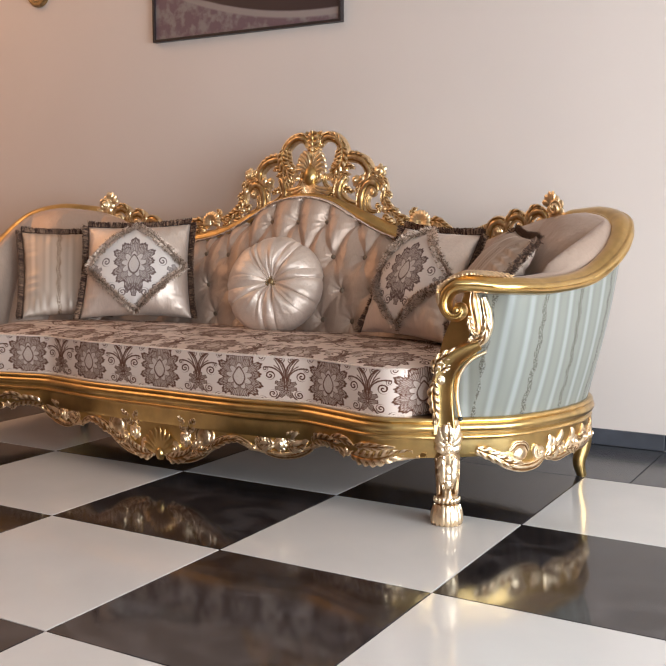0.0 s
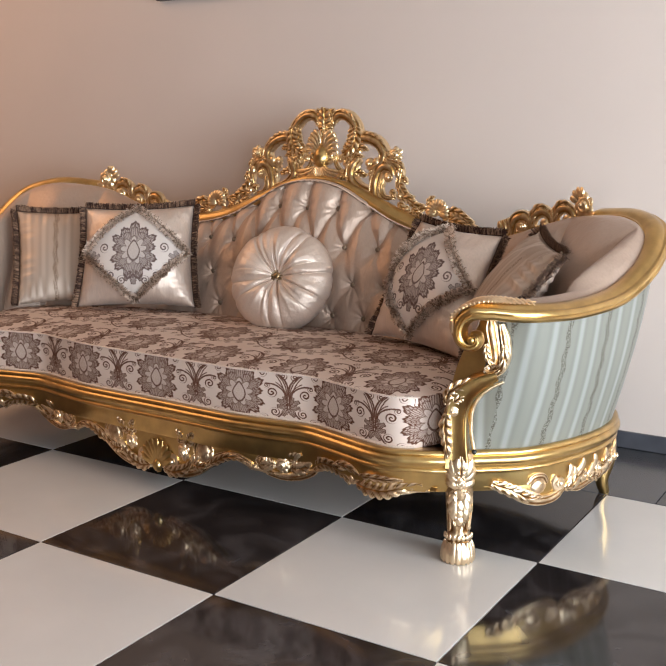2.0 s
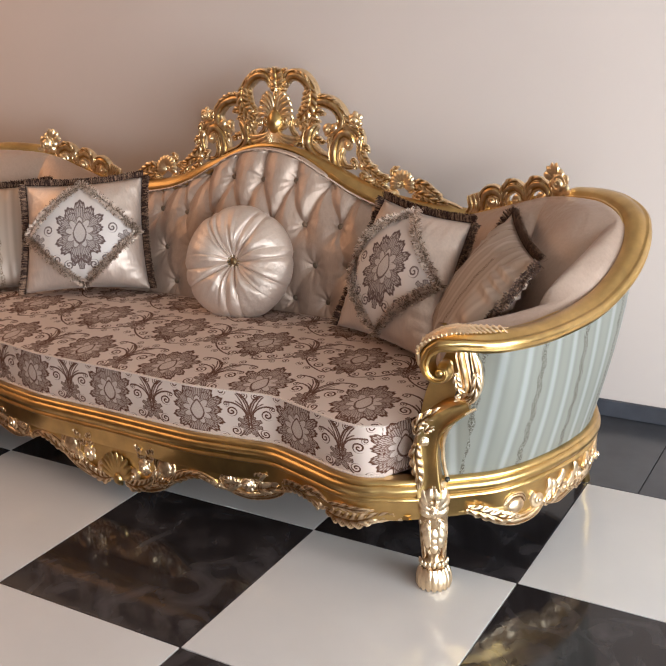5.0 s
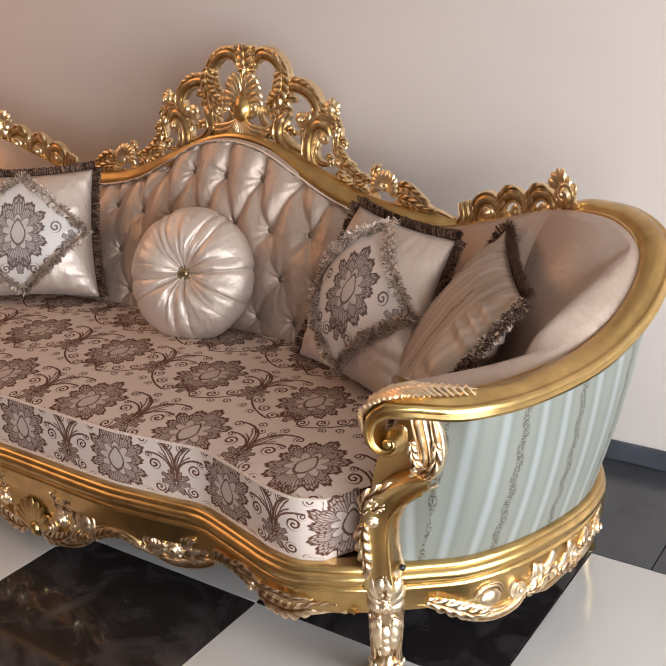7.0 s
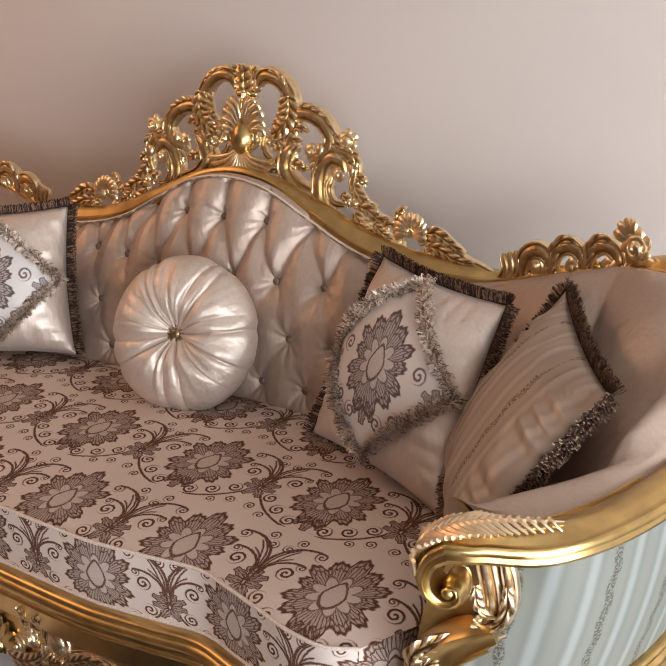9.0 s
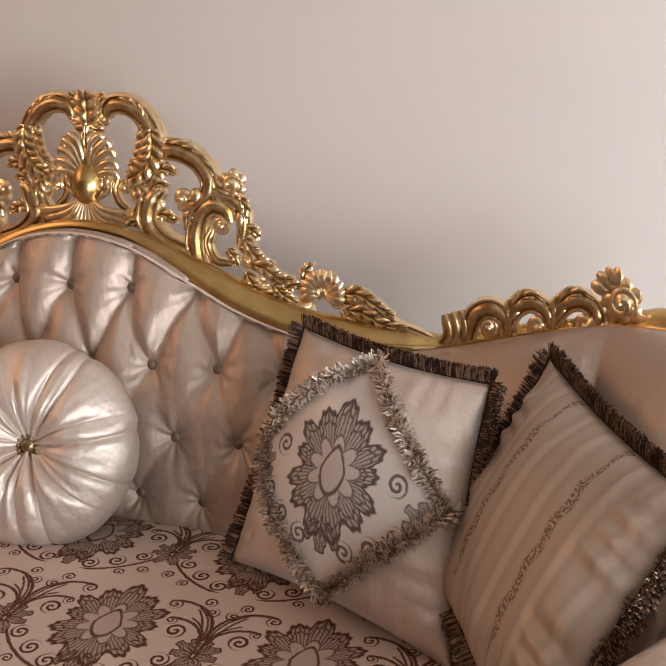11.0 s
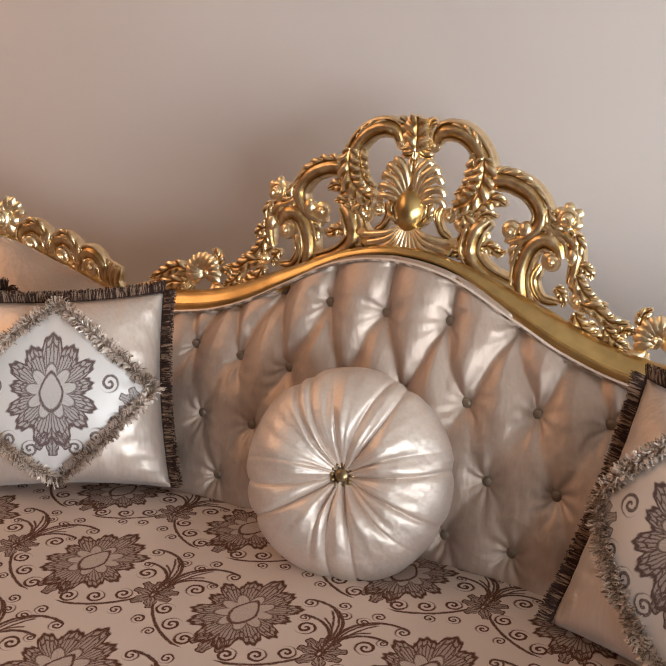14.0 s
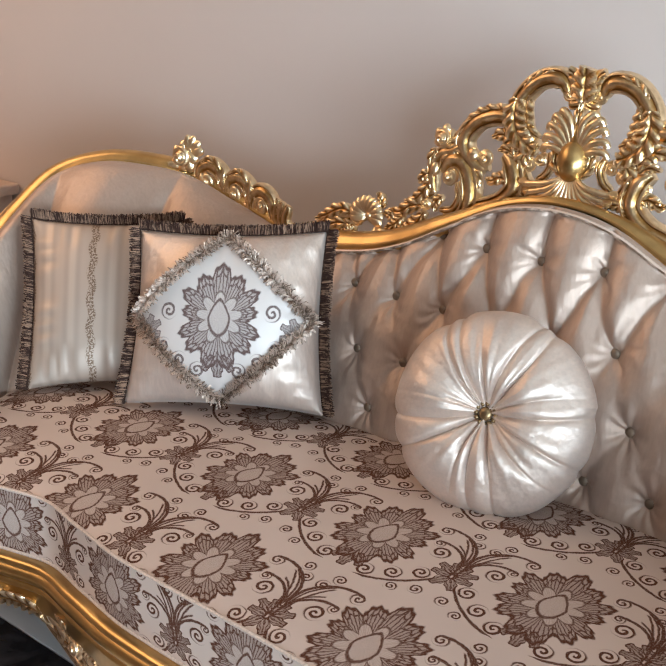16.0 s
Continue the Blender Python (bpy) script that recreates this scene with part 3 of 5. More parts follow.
def outer_panel():
    bm = bmesh.new()
    lay = bm.loops.layers.uv.new("UVMap")
    rows = []
    for t, b in zip(top_line, base_line):
        out = Vector((b.x - 0, b.y - 0.9, 0)).normalized()
        t1 = t + out * 0.012 + Vector((0, 0, -0.01))
        near = max(0.0, (0.62 - t.y) / 0.14)
        t1 += Vector((math.copysign(0.03, t.x), 0.07, -0.01)) * near * near
        rows.append([b.lerp(t1, f / 12) + out * 0.012 * math.sin(math.pi * f / 12) for f in range(13)])
    vs = grid(bm, rows)
    tag = {}
    half = [(p, a) for p, a in zip(base_line, ARC_BASE) if p.x >= 0]
    for r in vs:
        for v in r:
            f = (v.co.z - 0.3) * 0.16
            q = Vector((abs(v.co.x) - f, v.co.y, 0.3))
            i = min(range(1, len(half)), key=lambda k: ((half[k][0] + half[k - 1][0]) / 2 - q).length_squared)
            d = half[i][0] - half[i - 1][0]
            f = (q - half[i - 1][0]).dot(d) / d.length_squared
            f = f if i == len(half) - 1 else max(0.0, min(1.0, f))
            tag[v] = (half[i - 1][1] + f * d.length, v.co.z)
    for f in bm.faces:
        for lp in f.loops:
            lp[lay].uv = (tag[lp.vert][0] - STRIPE_SHIFT, tag[lp.vert][1])
    part("outer_panel", bm, M_stripe, sofa, "pale green striped fabric on the outside of back and arms")
    # gilt facing that closes each arm's front
    for k, lining, outer in ((0, lining_end[0][0], rows[0]), (1, lining_end[0][1], rows[-1])):
        bm = bmesh.new()
        inner = [lining[round((12 - j) / 12 * (len(lining) - 1))] for j in range(13)]
        o, q = outer[0], inner[0]
        cols = [(Vector((o.x, o.y, 0.285)), Vector((o.x, o.y, 0.285)).lerp(Vector((q.x, q.y, 0.285)), 0.45) + Vector((0, -0.012, 0)), Vector((q.x, q.y, 0.285)))]
        for q, o in zip(inner, outer):
            q = q.copy()
            cols.append((o, o.lerp(q, 0.45) + Vector((0, -0.01, 0)), q))
        lay2 = bm.loops.layers.uv.new("UVMap")
        grid(bm, [(c[0], c[1]) for c in cols])
        for f in bm.faces:
            for lp in f.loops:
                lp[lay2].uv = (-0.02 - (abs(cols[0][0].x) - abs(lp.vert.co.x)) - 0.05 * lp.vert.co.z, lp.vert.co.z)
        part("front_panel", bm, M_stripe, sofa)
        bm = bmesh.new()
        grid(bm, [(c[1], c[2]) for c in cols])
        part("arm_facing", bm, M_gold, sofa)


STRIPE_SHIFT = ARC_BASE[-1] - 0.002
outer_panel()


ARM_WAY = Vector((-0.97, -0.25, 0)).normalized()
ARM_OUT = Vector((0.25, -0.97, 0)).normalized()
ARM_END = Vector((1.08, 0.48, 0))


def on_arm(a, h, b):
    """The upright plane of the arm's curl: a runs inwards from the rail's end."""
    p = ARM_END + ARM_WAY * a + ARM_OUT * h
    return Vector((p.x, p.y, b))


CURL = [(0.03, 0.68), (0.054, 0.662), (0.065, 0.634), (0.06, 0.606), (0.042, 0.59), (0.022, 0.591), (0.011, 0.604), (0.015, 0.62), (0.029, 0.622), (0.035, 0.61)]


def top_rail():
    curl = cr([Vector((a, 0, b)) for a, b in CURL], 6)
    flip = Vector((-1, 1, 1))
    right = [on_arm(p.x, 0, p.z) for p in curl]
    left = [p * flip for p in right][::-1]
    path = left + top_line + right
    m, k, n = len(path), len(curl), len(top_line)

    def lift(i):
        if k <= i < m - k:
            return Vector((0, -0.2, 1))
        j = i - (m - k) if i >= m - k else k - 1 - i
        t = (curl[min(j + 1, k - 1)] - curl[max(j - 1, 0)]).normalized()
        d = Vector((ARM_WAY.x if i >= m - k else -ARM_WAY.x, ARM_WAY.y, 0))
        return d * -t.z + Vector((0, 0, t.x))

    def sec(i, m2):
        if k <= i < m - k:
            p = path[i]
            u = abs(p.x)
            g = rail_size(u)
            g *= 1 - 0.45 * max(0.0, min(1, (u - 0.66) / 0.06, (1.08 - u) / 0.06)) * (p.y > 1.2)
            gx = g
            arm = max(0.0, min(1.0, (u - 0.95) / 0.2))
        else:
            arm = 1.0
            j = i - (m - k) if i >= m - k else k - 1 - i
            f = j / (k - 1)
            g, gx = 1 - 0.78 * f ** 0.75, 1 - 0.3 * f
        return [(x * gx * (1 + 0.6 * arm * (x < 0)), y * g - 0.012 * (1 - g) * (k <= i < m - k) + 0.35 * arm * gx * min(0.0, x + 0.012)) for x, y in RAIL]
    bm = bmesh.new()
    sweep(bm, path, sec, up=lift)
    part("top_rail", bm, M_gold, sofa, "moulded gilt rail that coils up at the arm ends")
    for s in (1, -1):
        bm = bmesh.new()
        p = on_arm(0.03, 0.028, 0.609)
        ball(bm, Vector((p.x * s, p.y, p.z)), 0.0095, 1, 0.7, 1, 14)
        part("coil_bead", bm, M_gold, sofa)


RAIL = ((0.034, -0.014), (0.039, -0.006), (0.038, 0.004), (0.034, 0.009), (0.03, 0.009), (0.0285, 0.005), (0.026, 0.006), (0.02, 0.014), (0.009, 0.02), (-0.004, 0.022), (-0.013, 0.019),
        (-0.0155, 0.013), (-0.018, 0.0125), (-0.0215, 0.0145), (-0.025, 0.011), (-0.0255, 0.004), (-0.0235, 0.0), (-0.026, -0.005), (-0.0245, -0.012), (-0.01, -0.024), (0.012, -0.028), (0.022, -0.022))
top_rail()


def base_rail():
    front = [Vector((u / 40, front_v(u / 40) - 0.012, 0)) for u in range(-37, 38)]
    back = [Vector((p.x, p.y, 0)) for p in base_line]
    path = front + [Vector((0.985, 0.51, 0))] + back[::-1] + [Vector((-0.985, 0.51, 0))]
    prof = [(0, 0.302), (0.01, 0.304), (0.016, 0.3), (0.017, 0.294), (0.013, 0.29), (0.017, 0.287), (0.022, 0.281), (0.0225, 0.273), (0.019, 0.266), (0.012, 0.263), (0.011, 0.257), (0.015, 0.254),
            (0.016, 0.249), (0.013, 0.245), (0.006, 0.243), (0.004, 0.236), (0.004, 0.2), (0, 0.19), (-0.025, 0.19), (-0.025, 0.302)]
    bm = bmesh.new()
    sweep(bm, path, lambda i, n: prof, up=(0, 0, 1), closed=True)
    part("base_rail", bm, M_gold, sofa, "moulded gilt base rail")
    bm = bmesh.new()
    ends = [(u / 20, front_v(u / 20) + 0.0) for u in range(-19, 20)]
    rows = [[Vector((u, v, 0.285)), Vector((u * 0.95, 1.12 + 0.2 * (1 - abs(u)), 0.285))] for u, v in ends]
    grid(bm, rows)
    part("seat_deck", bm, M_satin, sofa)


base_rail()

APRON_U = (0, 0.1, 0.2, 0.29, 0.37, 0.47, 0.57, 0.63, 0.74, 0.83, 0.95)
APRON_Z = (0.085, 0.085, 0.115, 0.165, 0.142, 0.135, 0.165, 0.185, 0.175, 0.17, 0.19)


def apron():
    bm = bmesh.new()
    rows = []
    for k in range(-95, 96):
        u = k / 99
        v, zb = front_v(u), smooth_at(abs(u), APRON_U, APRON_Z)
        rows.append([Vector((u, v - 0.004, 0.205)), Vector((u, v - 0.006, (0.2 + zb) / 2)), Vector((u, v, zb + 0.006)), Vector((u, v + 0.008, zb)), Vector((u, v + 0.024, zb + 0.004)),
                     Vector((u, v + 0.024, 0.205))])
    grid(bm, rows, close_u=True)
    part("front_apron", bm, M_gold, sofa, "shaped gilt apron")


apron()


def apron_rim():
    bm = bmesh.new()
    line = [Vector((u / 100, front_v(u / 100) - 0.004, smooth_at(abs(u / 100), APRON_U, APRON_Z) + 0.005)) for u in range(-94, 95)]
    sweep(bm, line, lambda i, m: circle(0.0055 + 0.0009 * (i % 3 == 0), 7))
    # carved gold: highlights and hollow shade come with its colour
    part("apron_rim", bm, M_carve, sofa, "pale rubbed bead along the apron's edge with painted highlights")


apron_rim()


def leg():
    prof = [(0.0, 0), (0.034, 0), (0.04, 0.012), (0.04, 0.025), (0.034, 0.045), (0.027, 0.06), (0.031, 0.068), (0.03, 0.08), (0.024, 0.088), (0.025, 0.11), (0.029, 0.14), (0.034, 0.17),
            (0.036, 0.19), (0.033, 0.21), (0.036, 0.23), (0.036, 0.3), (0, 0.3)]
    k = 24
    bm = bmesh.new()
    rows = []
    for r, z in prof:
        rows.append([Vector((r * (1 + 0.07 * math.cos(8 * a) * (z < 0.2)) * math.cos(a), r * (1 + 0.07 * math.cos(8 * a) * (z < 0.2)) * math.sin(a), z)) for a in (2 * math.pi * j / k for j in range(k))])
    grid(bm, rows, close_u=True)
    bmesh.ops.remove_doubles(bm, verts=bm.verts, dist=1e-5)
    return bm


for s in (1, -1):
    bm = leg()
    bmesh.ops.translate(bm, verts=bm.verts, vec=(s * 1.0, 0.53, 0))
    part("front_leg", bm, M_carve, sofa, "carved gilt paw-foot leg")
    bm = bmesh.new()
    tube(bm, [(s * 1.15, 1.24, 0.22), (s * 1.157, 1.25, 0.12), (s * 1.147, 1.24, 0.05), (s * 1.155, 1.25, 0.0)], 0.032, 10, (1, 0.5))
    part("back_leg", bm, M_gold, sofa)

# ---- carved ornament: built flat as (across, out, up), then laid on the sofa ----
HEAVY = 1.28


def way(ang):
    return Vector((math.cos(ang), 0, math.sin(ang)))


def flat(pts):
    return [Vector((a, 0, b)) for a, b in pts]


def ribbon(bm, pts, w0, w1=None, n=7, out=0.9):
    """A scroll band with two raised edges."""
    w1 = w0 if w1 is None else w1
    w0, w1 = w0 * HEAVY * 1.15, w1 * HEAVY * 1.15
    path = cr(flat(pts), n)

    def sec(i, m):
        f = i / (m - 1)
        w = (w0 + (w1 - w0) * f) * (0.55 + 0.45 * min(1, 6 * f, 6 * (1 - f) + 0.2))
        return [(x * w, y * w * out) for x, y in ((-1, -0.7), (-1.08, 0.2), (-0.92, 0.7), (-0.74, 0.74), (-0.6, 0.55), (-0.3, 0.88), (0, 0.98), (0.3, 0.88), (0.6, 0.55), (0.74, 0.74), (0.92, 0.7), (1.08, 0.2), (1, -0.7), (0, -0.9))]
    sweep(bm, path, sec, up=(0, -1, 0))


def finger(bm, a, b, ang, length, w, bend=0.0, lift=0.35, h0=0.0, k=7):
    """A tapered leaf lobe with a rounded, lifted tip."""
    p = Vector((a, -h0, b))
    w = w * HEAVY
    pts, n = [], 7
    for i in range(n):
        f = i / (n - 1)
        pts.append(p.copy())
        p = p + way(ang + bend * f) * (length / (n - 1)) + Vector((0, -lift * length / (n - 1) * math.cos(2.2 * f), 0))
    rs = (0.5, 0.82, 0.98, 1.02, 0.98, 0.8, 0.34)
    sweep(bm, pts, lambda i, m: circle(w * rs[i], k, w * rs[i] * 0.75), up=(0, -1, 0))


def volute(bm, a, b, r, hand=1, start=0.0, w=None, turns=1.6):
    """A coiled scroll end."""
    w = w or r * 0.34
    n = 26
    pts = []
    for i in range(n):
        f = i / (n - 1)
        ang = start + hand * turns * 2 * math.pi * f
        rr = (r - w) * (1 - f) + 0.12 * r * f
        pts.append(Vector((a + rr * math.cos(ang), -w * 1.2 * f, b + rr * math.sin(ang))))
    sweep(bm, pts, lambda i, m: circle(w * (1.05 - 0.45 * i / m), 7), up=(0, -1, 0))
    ball(bm, Vector((a, -w * 1.5, b)), r * 0.26, k=10)


def rosette(bm, a, b, r, petals=7, turn=0.3):
    """A rose: curled outer petals round a coiled heart."""
    for i in range(petals):
        finger(bm, a, b, turn + 2 * math.pi * i / petals, r * 0.95, r * 0.27, 1.0, 0.15, r * 0.05)
    ball(bm, Vector((a, -r * 0.2, b)), r * 0.55, k=12)
    n = 24
    pts = []
    for i in range(n):
        f = i / (n - 1)
        rr = r * (0.6 - 0.5 * f)
        pts.append(Vector((a + rr * math.cos(9.5 * f), -r * (0.4 + 0.45 * f), b + rr * math.sin(9.5 * f))))
    sweep(bm, pts, lambda i, m: circle(r * 0.13, 7), up=(0, -1, 0))


def acanthus(bm, pts, w, teeth=6, thick=0.011, slant=0.75, h0=0.004, lift=0.0, tip=0.25):
    """A carved leaf along a line: a grooved midrib, slanting lobes and a toothed edge."""
    path = cr([Vector((q[0], -q[2] if len(q) > 2 else 0.0, q[1])) for q in pts], 12)
    arc = [0.0]
    for i in range(1, len(path)):
        arc.append(arc[-1] + (path[i] - path[i - 1]).length)
    teeth = max(3, round(teeth * 0.75))
    n = teeth * 7 + 1
    w = w * HEAVY * 1.08
    rows = []
    for i in range(n):
        f = i / (n - 1)
        at = f * arc[-1]
        k = max(0, min(len(path) - 2, sum(1 for x in arc if x <= at) - 1))
        p = path[k].lerp(path[k + 1], (at - arc[k]) / max(1e-6, arc[k + 1] - arc[k]))
        t = path[min(k + 2, len(path) - 1)] - path[max(k - 1, 0)]
        t = Vector((t.x, 0, t.z)).normalized()
        side = Vector((-t.z, 0, t.x))
        env = min(1.0, 0.5 + 3 * f) * (1 - (1 - tip) * max(0.0, (f - 0.45) / 0.55) ** 1.6)
        row = []
        for j in range(11):
            c = j / 5 - 1
            ph = (f * teeth - slant * abs(c)) % 1.0
            lobe = 1 - (2 * ph - 1) ** 2
            wide = 0.78 + 0.27 * lobe * abs(c)
            out = thick * (0.75 * math.sqrt(max(0.0, 1 - 0.8 * c * c)) + 0.5 * (lobe - 0.5) * min(1.0, 1.6 * abs(c)) - 0.32 * math.exp(-((c / 0.16) ** 2)))
            row.append(p + side * (w * env * c * wide) - Vector((0, out * (0.45 + 0.55 * env) + h0 + lift * f * f, 0)))
        row.append(p + side * (w * env * 0.7) + Vector((0, thick * 0.35 - lift * f * f, 0)))
        row.append(p - side * (w * env * 0.7) + Vector((0, thick * 0.35 - lift * f * f, 0)))
        rows.append(row)
    vs = grid(bm, rows, close_u=True)
    bm.faces.new(vs[0][::-1])
    bm.faces.new(vs[-1])


def islands(bm):
    """The loose pieces of a mesh, each as points and faces, the largest first."""
    seen, out = set(), []
    for v in bm.verts:
        if v in seen:
            continue
        todo, got = [v], []
        seen.add(v)
        while todo:
            w = todo.pop()
            got.append(w)
            for e in w.link_edges:
                o = e.other_vert(w)
                if o not in seen:
                    seen.add(o)
                    todo.append(o)
        out.append(got)
    out.sort(key=len, reverse=True)
    res = []
    for got in out:
        at = {v: i for i, v in enumerate(got)}
        faces = {f for v in got for f in v.link_faces}
        res.append(([v.co.copy() for v in got], [[at[v] for v in f.verts] for f in faces]))
    return res


def pieces(name, bm, material, label="", piece="leaf_lobe"):
    """The largest loose piece is the part; the others are pieces of it."""
    head = None
    for pts, faces in islands(bm):
        b2 = bmesh.new()
        vs = [b2.verts.new(p) for p in pts]
        for f in faces:
            b2.faces.new([vs[i] for i in f])
        if head is None:
            head = part(name, b2, material, sofa, label)
        else:
            part(piece, b2, material, head)
    bm.free()
    return head


def carved(name, place, build, label="", twice=True, material=None):
    bm = bmesh.new()
    build(bm)
    for v in bm.verts:
        v.co = place(v.co.x, -v.co.y, v.co.z)
    b2 = mirrored(bm) if twice else None
    if twice and place is on_crest:
        for v in b2.verts:
            v.co.z += smooth_at(-v.co.x, TOP_U, LEFT_LIFT[:12])
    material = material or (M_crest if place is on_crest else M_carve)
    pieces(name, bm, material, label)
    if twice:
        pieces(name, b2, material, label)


TOP_U, TOP_V, TOP_Z = [p[0] for p in TOP[:12]], [p[1] for p in TOP[:12]], [p[2] for p in TOP[:12]]


def on_crest(a, h, b):
    f = max(0, min(1, (abs(a) - 0.66) / 0.06))
    rail = smooth_at(abs(a), TOP_U, TOP_Z)
    b += f * (rail + (b - rail) * 1.25 - 0.022 - b)
    v0 = 1.368 + (b - 0.82) * 0.11
    v1 = smooth_at(abs(a), TOP_U, TOP_V) - 0.008
    f = max(0, min(1, (abs(a) - 0.5) / 0.25))
    return Vector((a, v0 + (v1 - v0) * f - h, b))


def crest():
    global HEAVY
    HEAVY = 1.36

    def finial(bm):
        acanthus(bm, [(0, 1.132), (0.001, 1.16), (0.002, 1.186), (0.004, 1.196)], 0.017, 4, 0.014, h0=0.008, lift=0.01, tip=0.75)
        for s in (1, -1):
            acanthus(bm, [(s * 0.008, 1.135), (s * 0.014, 1.162), (s * 0.027, 1.183), (s * 0.038, 1.19)], 0.011, 4, 0.011, h0=0.004, lift=0.006, tip=0.5)
            volute(bm, s * 0.034, 1.143, 0.017, s, 2.2 if s > 0 else 0.9)
            ribbon(bm, [(0, 1.14), (s * 0.014, 1.128), (s * 0.032, 1.126)], 0.007)
    carved("crest_finial", on_crest, finial, "small carved leaf finial", False)

    def bowl(bm):
        ball(bm, Vector((0, -0.01, 1.02)), 0.039, 0.84, 0.95, 1.1, 24)
        tube(bm, [(0, -0.008, 1.045), (0, -0.012, 1.07), (0, -0.01, 1.1)], 0.02, 14, (1, 0.35))
    carved("crest_boss", on_crest, bowl, "smooth gilt shell boss", False, M_gold)

    def upper_fan(bm):
        acanthus(bm, [(0, 1.06), (0, 1.095), (0, 1.13)], 0.009, 4, 0.012, h0=0.014, tip=0.4)
        for s in (1, -1):
            for a, b, c, w in (((0.006, 1.055), (0.014, 1.095), (0.032, 1.114), 0.0062), ((0.01, 1.052), (0.024, 1.086), (0.045, 1.103), 0.0062), ((0.013, 1.046), (0.032, 1.074), (0.054, 1.086), 0.006),
                               ((0.016, 1.04), (0.038, 1.06), (0.06, 1.064), 0.006), ((0.018, 1.032), (0.04, 1.044), (0.062, 1.044), 0.0055)):
                tip = (c[0] + 0.006, c[1] - 0.01)
                tube(bm, [(s * a[0], -0.016, a[1]), (s * b[0], -0.022, b[1]), (s * c[0], -0.02, c[1]), (s * tip[0], -0.016, tip[1])], w * 1.75, 9, (0.75, 0.7), 5)
            acanthus(bm, [(s * 0.018, 0.992), (s * 0.035, 1.015), (s * 0.033, 1.045), (s * 0.024, 1.062)], 0.009, 5, 0.01, h0=0.014)
            volute(bm, s * 0.076, 1.014, 0.017, s, 1.5)
            ribbon(bm, [(s * 0.058, 1.03), (s * 0.052, 1.008), (s * 0.062, 0.985), (s * 0.08, 0.972)], 0.006, 0.005)
    carved("crest_fan", on_crest, upper_fan, "fanned carved leaves", False)

    def lower_fan(bm):
        tips = [(0.001, 0.922), (0.025, 0.924), (0.048, 0.93), (0.068, 0.94), (0.083, 0.953), (0.093, 0.968)]
        for s in (1, -1):
            for x, z in tips:
                m = Vector((x * 0.45, 0, 0.99 + (z - 0.99) * 0.62))
                tube(bm, [(s * x * 0.12, -0.022, 0.992), (s * m.x, -0.03, m.z), (s * x, -0.024, z), (s * (x + 0.004), -0.028, z + 0.006)], 0.0086, 8, (0.5, 1.0), 5)
    carved("crest_fan", on_crest, lower_fan, "fanned carved leaves", False)

    def c_scroll(bm):
        line = [(0.036, 1.146), (0.046, 1.166), (0.07, 1.173), (0.102, 1.163), (0.129, 1.136), (0.141, 1.105), (0.134, 1.068), (0.11, 1.045), (0.085, 1.03)]
        ribbon(bm, line, 0.0125, 0.013)
        acanthus(bm, [(0.139, 1.128), (0.141, 1.098), (0.132, 1.066), (0.108, 1.043), (0.088, 1.034)], 0.017, 8, 0.014, h0=0.011, tip=0.6)
        acanthus(bm, [(0.122, 1.135), (0.12, 1.1), (0.108, 1.07), (0.085, 1.056)], 0.0125, 7, 0.01, h0=0.006)
        acanthus(bm, [(0.128, 1.143), (0.106, 1.166), (0.08, 1.178), (0.058, 1.178)], 0.008, 6, 0.01, h0=0.008)
    carved("crest_scroll", on_crest, c_scroll, "carved leaf scroll")

    def side_volute(bm):
        volute(bm, 0.1, 1.0, 0.018, 1, 1.0)
        ribbon(bm, [(0.118, 1.03), (0.116, 0.995), (0.1, 0.965), (0.072, 0.95)], 0.009, 0.007)
        acanthus(bm, [(0.085, 1.035), (0.108, 1.022), (0.118, 0.995), (0.108, 0.972)], 0.011, 5, 0.01, h0=0.008)
        acanthus(bm, [(0.125, 0.938), (0.105, 0.95), (0.088, 0.948), (0.076, 0.94)], 0.009, 4, 0.01, h0=0.006)
    carved("crest_volute", on_crest, side_volute)

    def arch(bm):
        line = [(0.139, 1.078), (0.162, 1.09), (0.195, 1.088), (0.232, 1.071), (0.256, 1.038), (0.25, 1.008), (0.225, 0.988), (0.2, 0.978)]
        ribbon(bm, line, 0.014, 0.012)
        acanthus(bm, [(0.15, 1.094), (0.178, 1.101), (0.21, 1.094), (0.243, 1.074), (0.262, 1.046)], 0.0095, 8, 0.011, h0=0.007, tip=0.5)
        volute(bm, 0.199, 1.0, 0.026, 1, 4.2)
        ball(bm, Vector((0.229, -0.008, 1.006)), 0.014, 1.0, 0.8, 1.15, 14)
        acanthus(bm, [(0.128, 1.028), (0.146, 1.05), (0.168, 1.054), (0.188, 1.046)], 0.013, 6, 0.012, h0=0.006)
        acanthus(bm, [(0.128, 1.01), (0.15, 1.026), (0.172, 1.022)], 0.0085, 4, 0.01, h0=0.006)
    carved("crest_scroll", on_crest, arch, "carved leaf scroll")

    def low_c(bm):
        ribbon(bm, [(0.156, 1.016), (0.134, 0.996), (0.124, 0.96), (0.136, 0.934), (0.165, 0.912), (0.208, 0.896), (0.245, 0.87)], 0.0155, 0.012)
        volute(bm, 0.148, 0.985, 0.015, -1, 2.5)
        acanthus(bm, [(0.14, 0.962), (0.16, 0.968), (0.18, 0.958), (0.194, 0.962)], 0.0095, 5, 0.01, h0=0.004)
        acanthus(bm, [(0.222, 0.985), (0.212, 0.962), (0.216, 0.935), (0.206, 0.915)], 0.0085, 5, 0.01, h0=0.004)
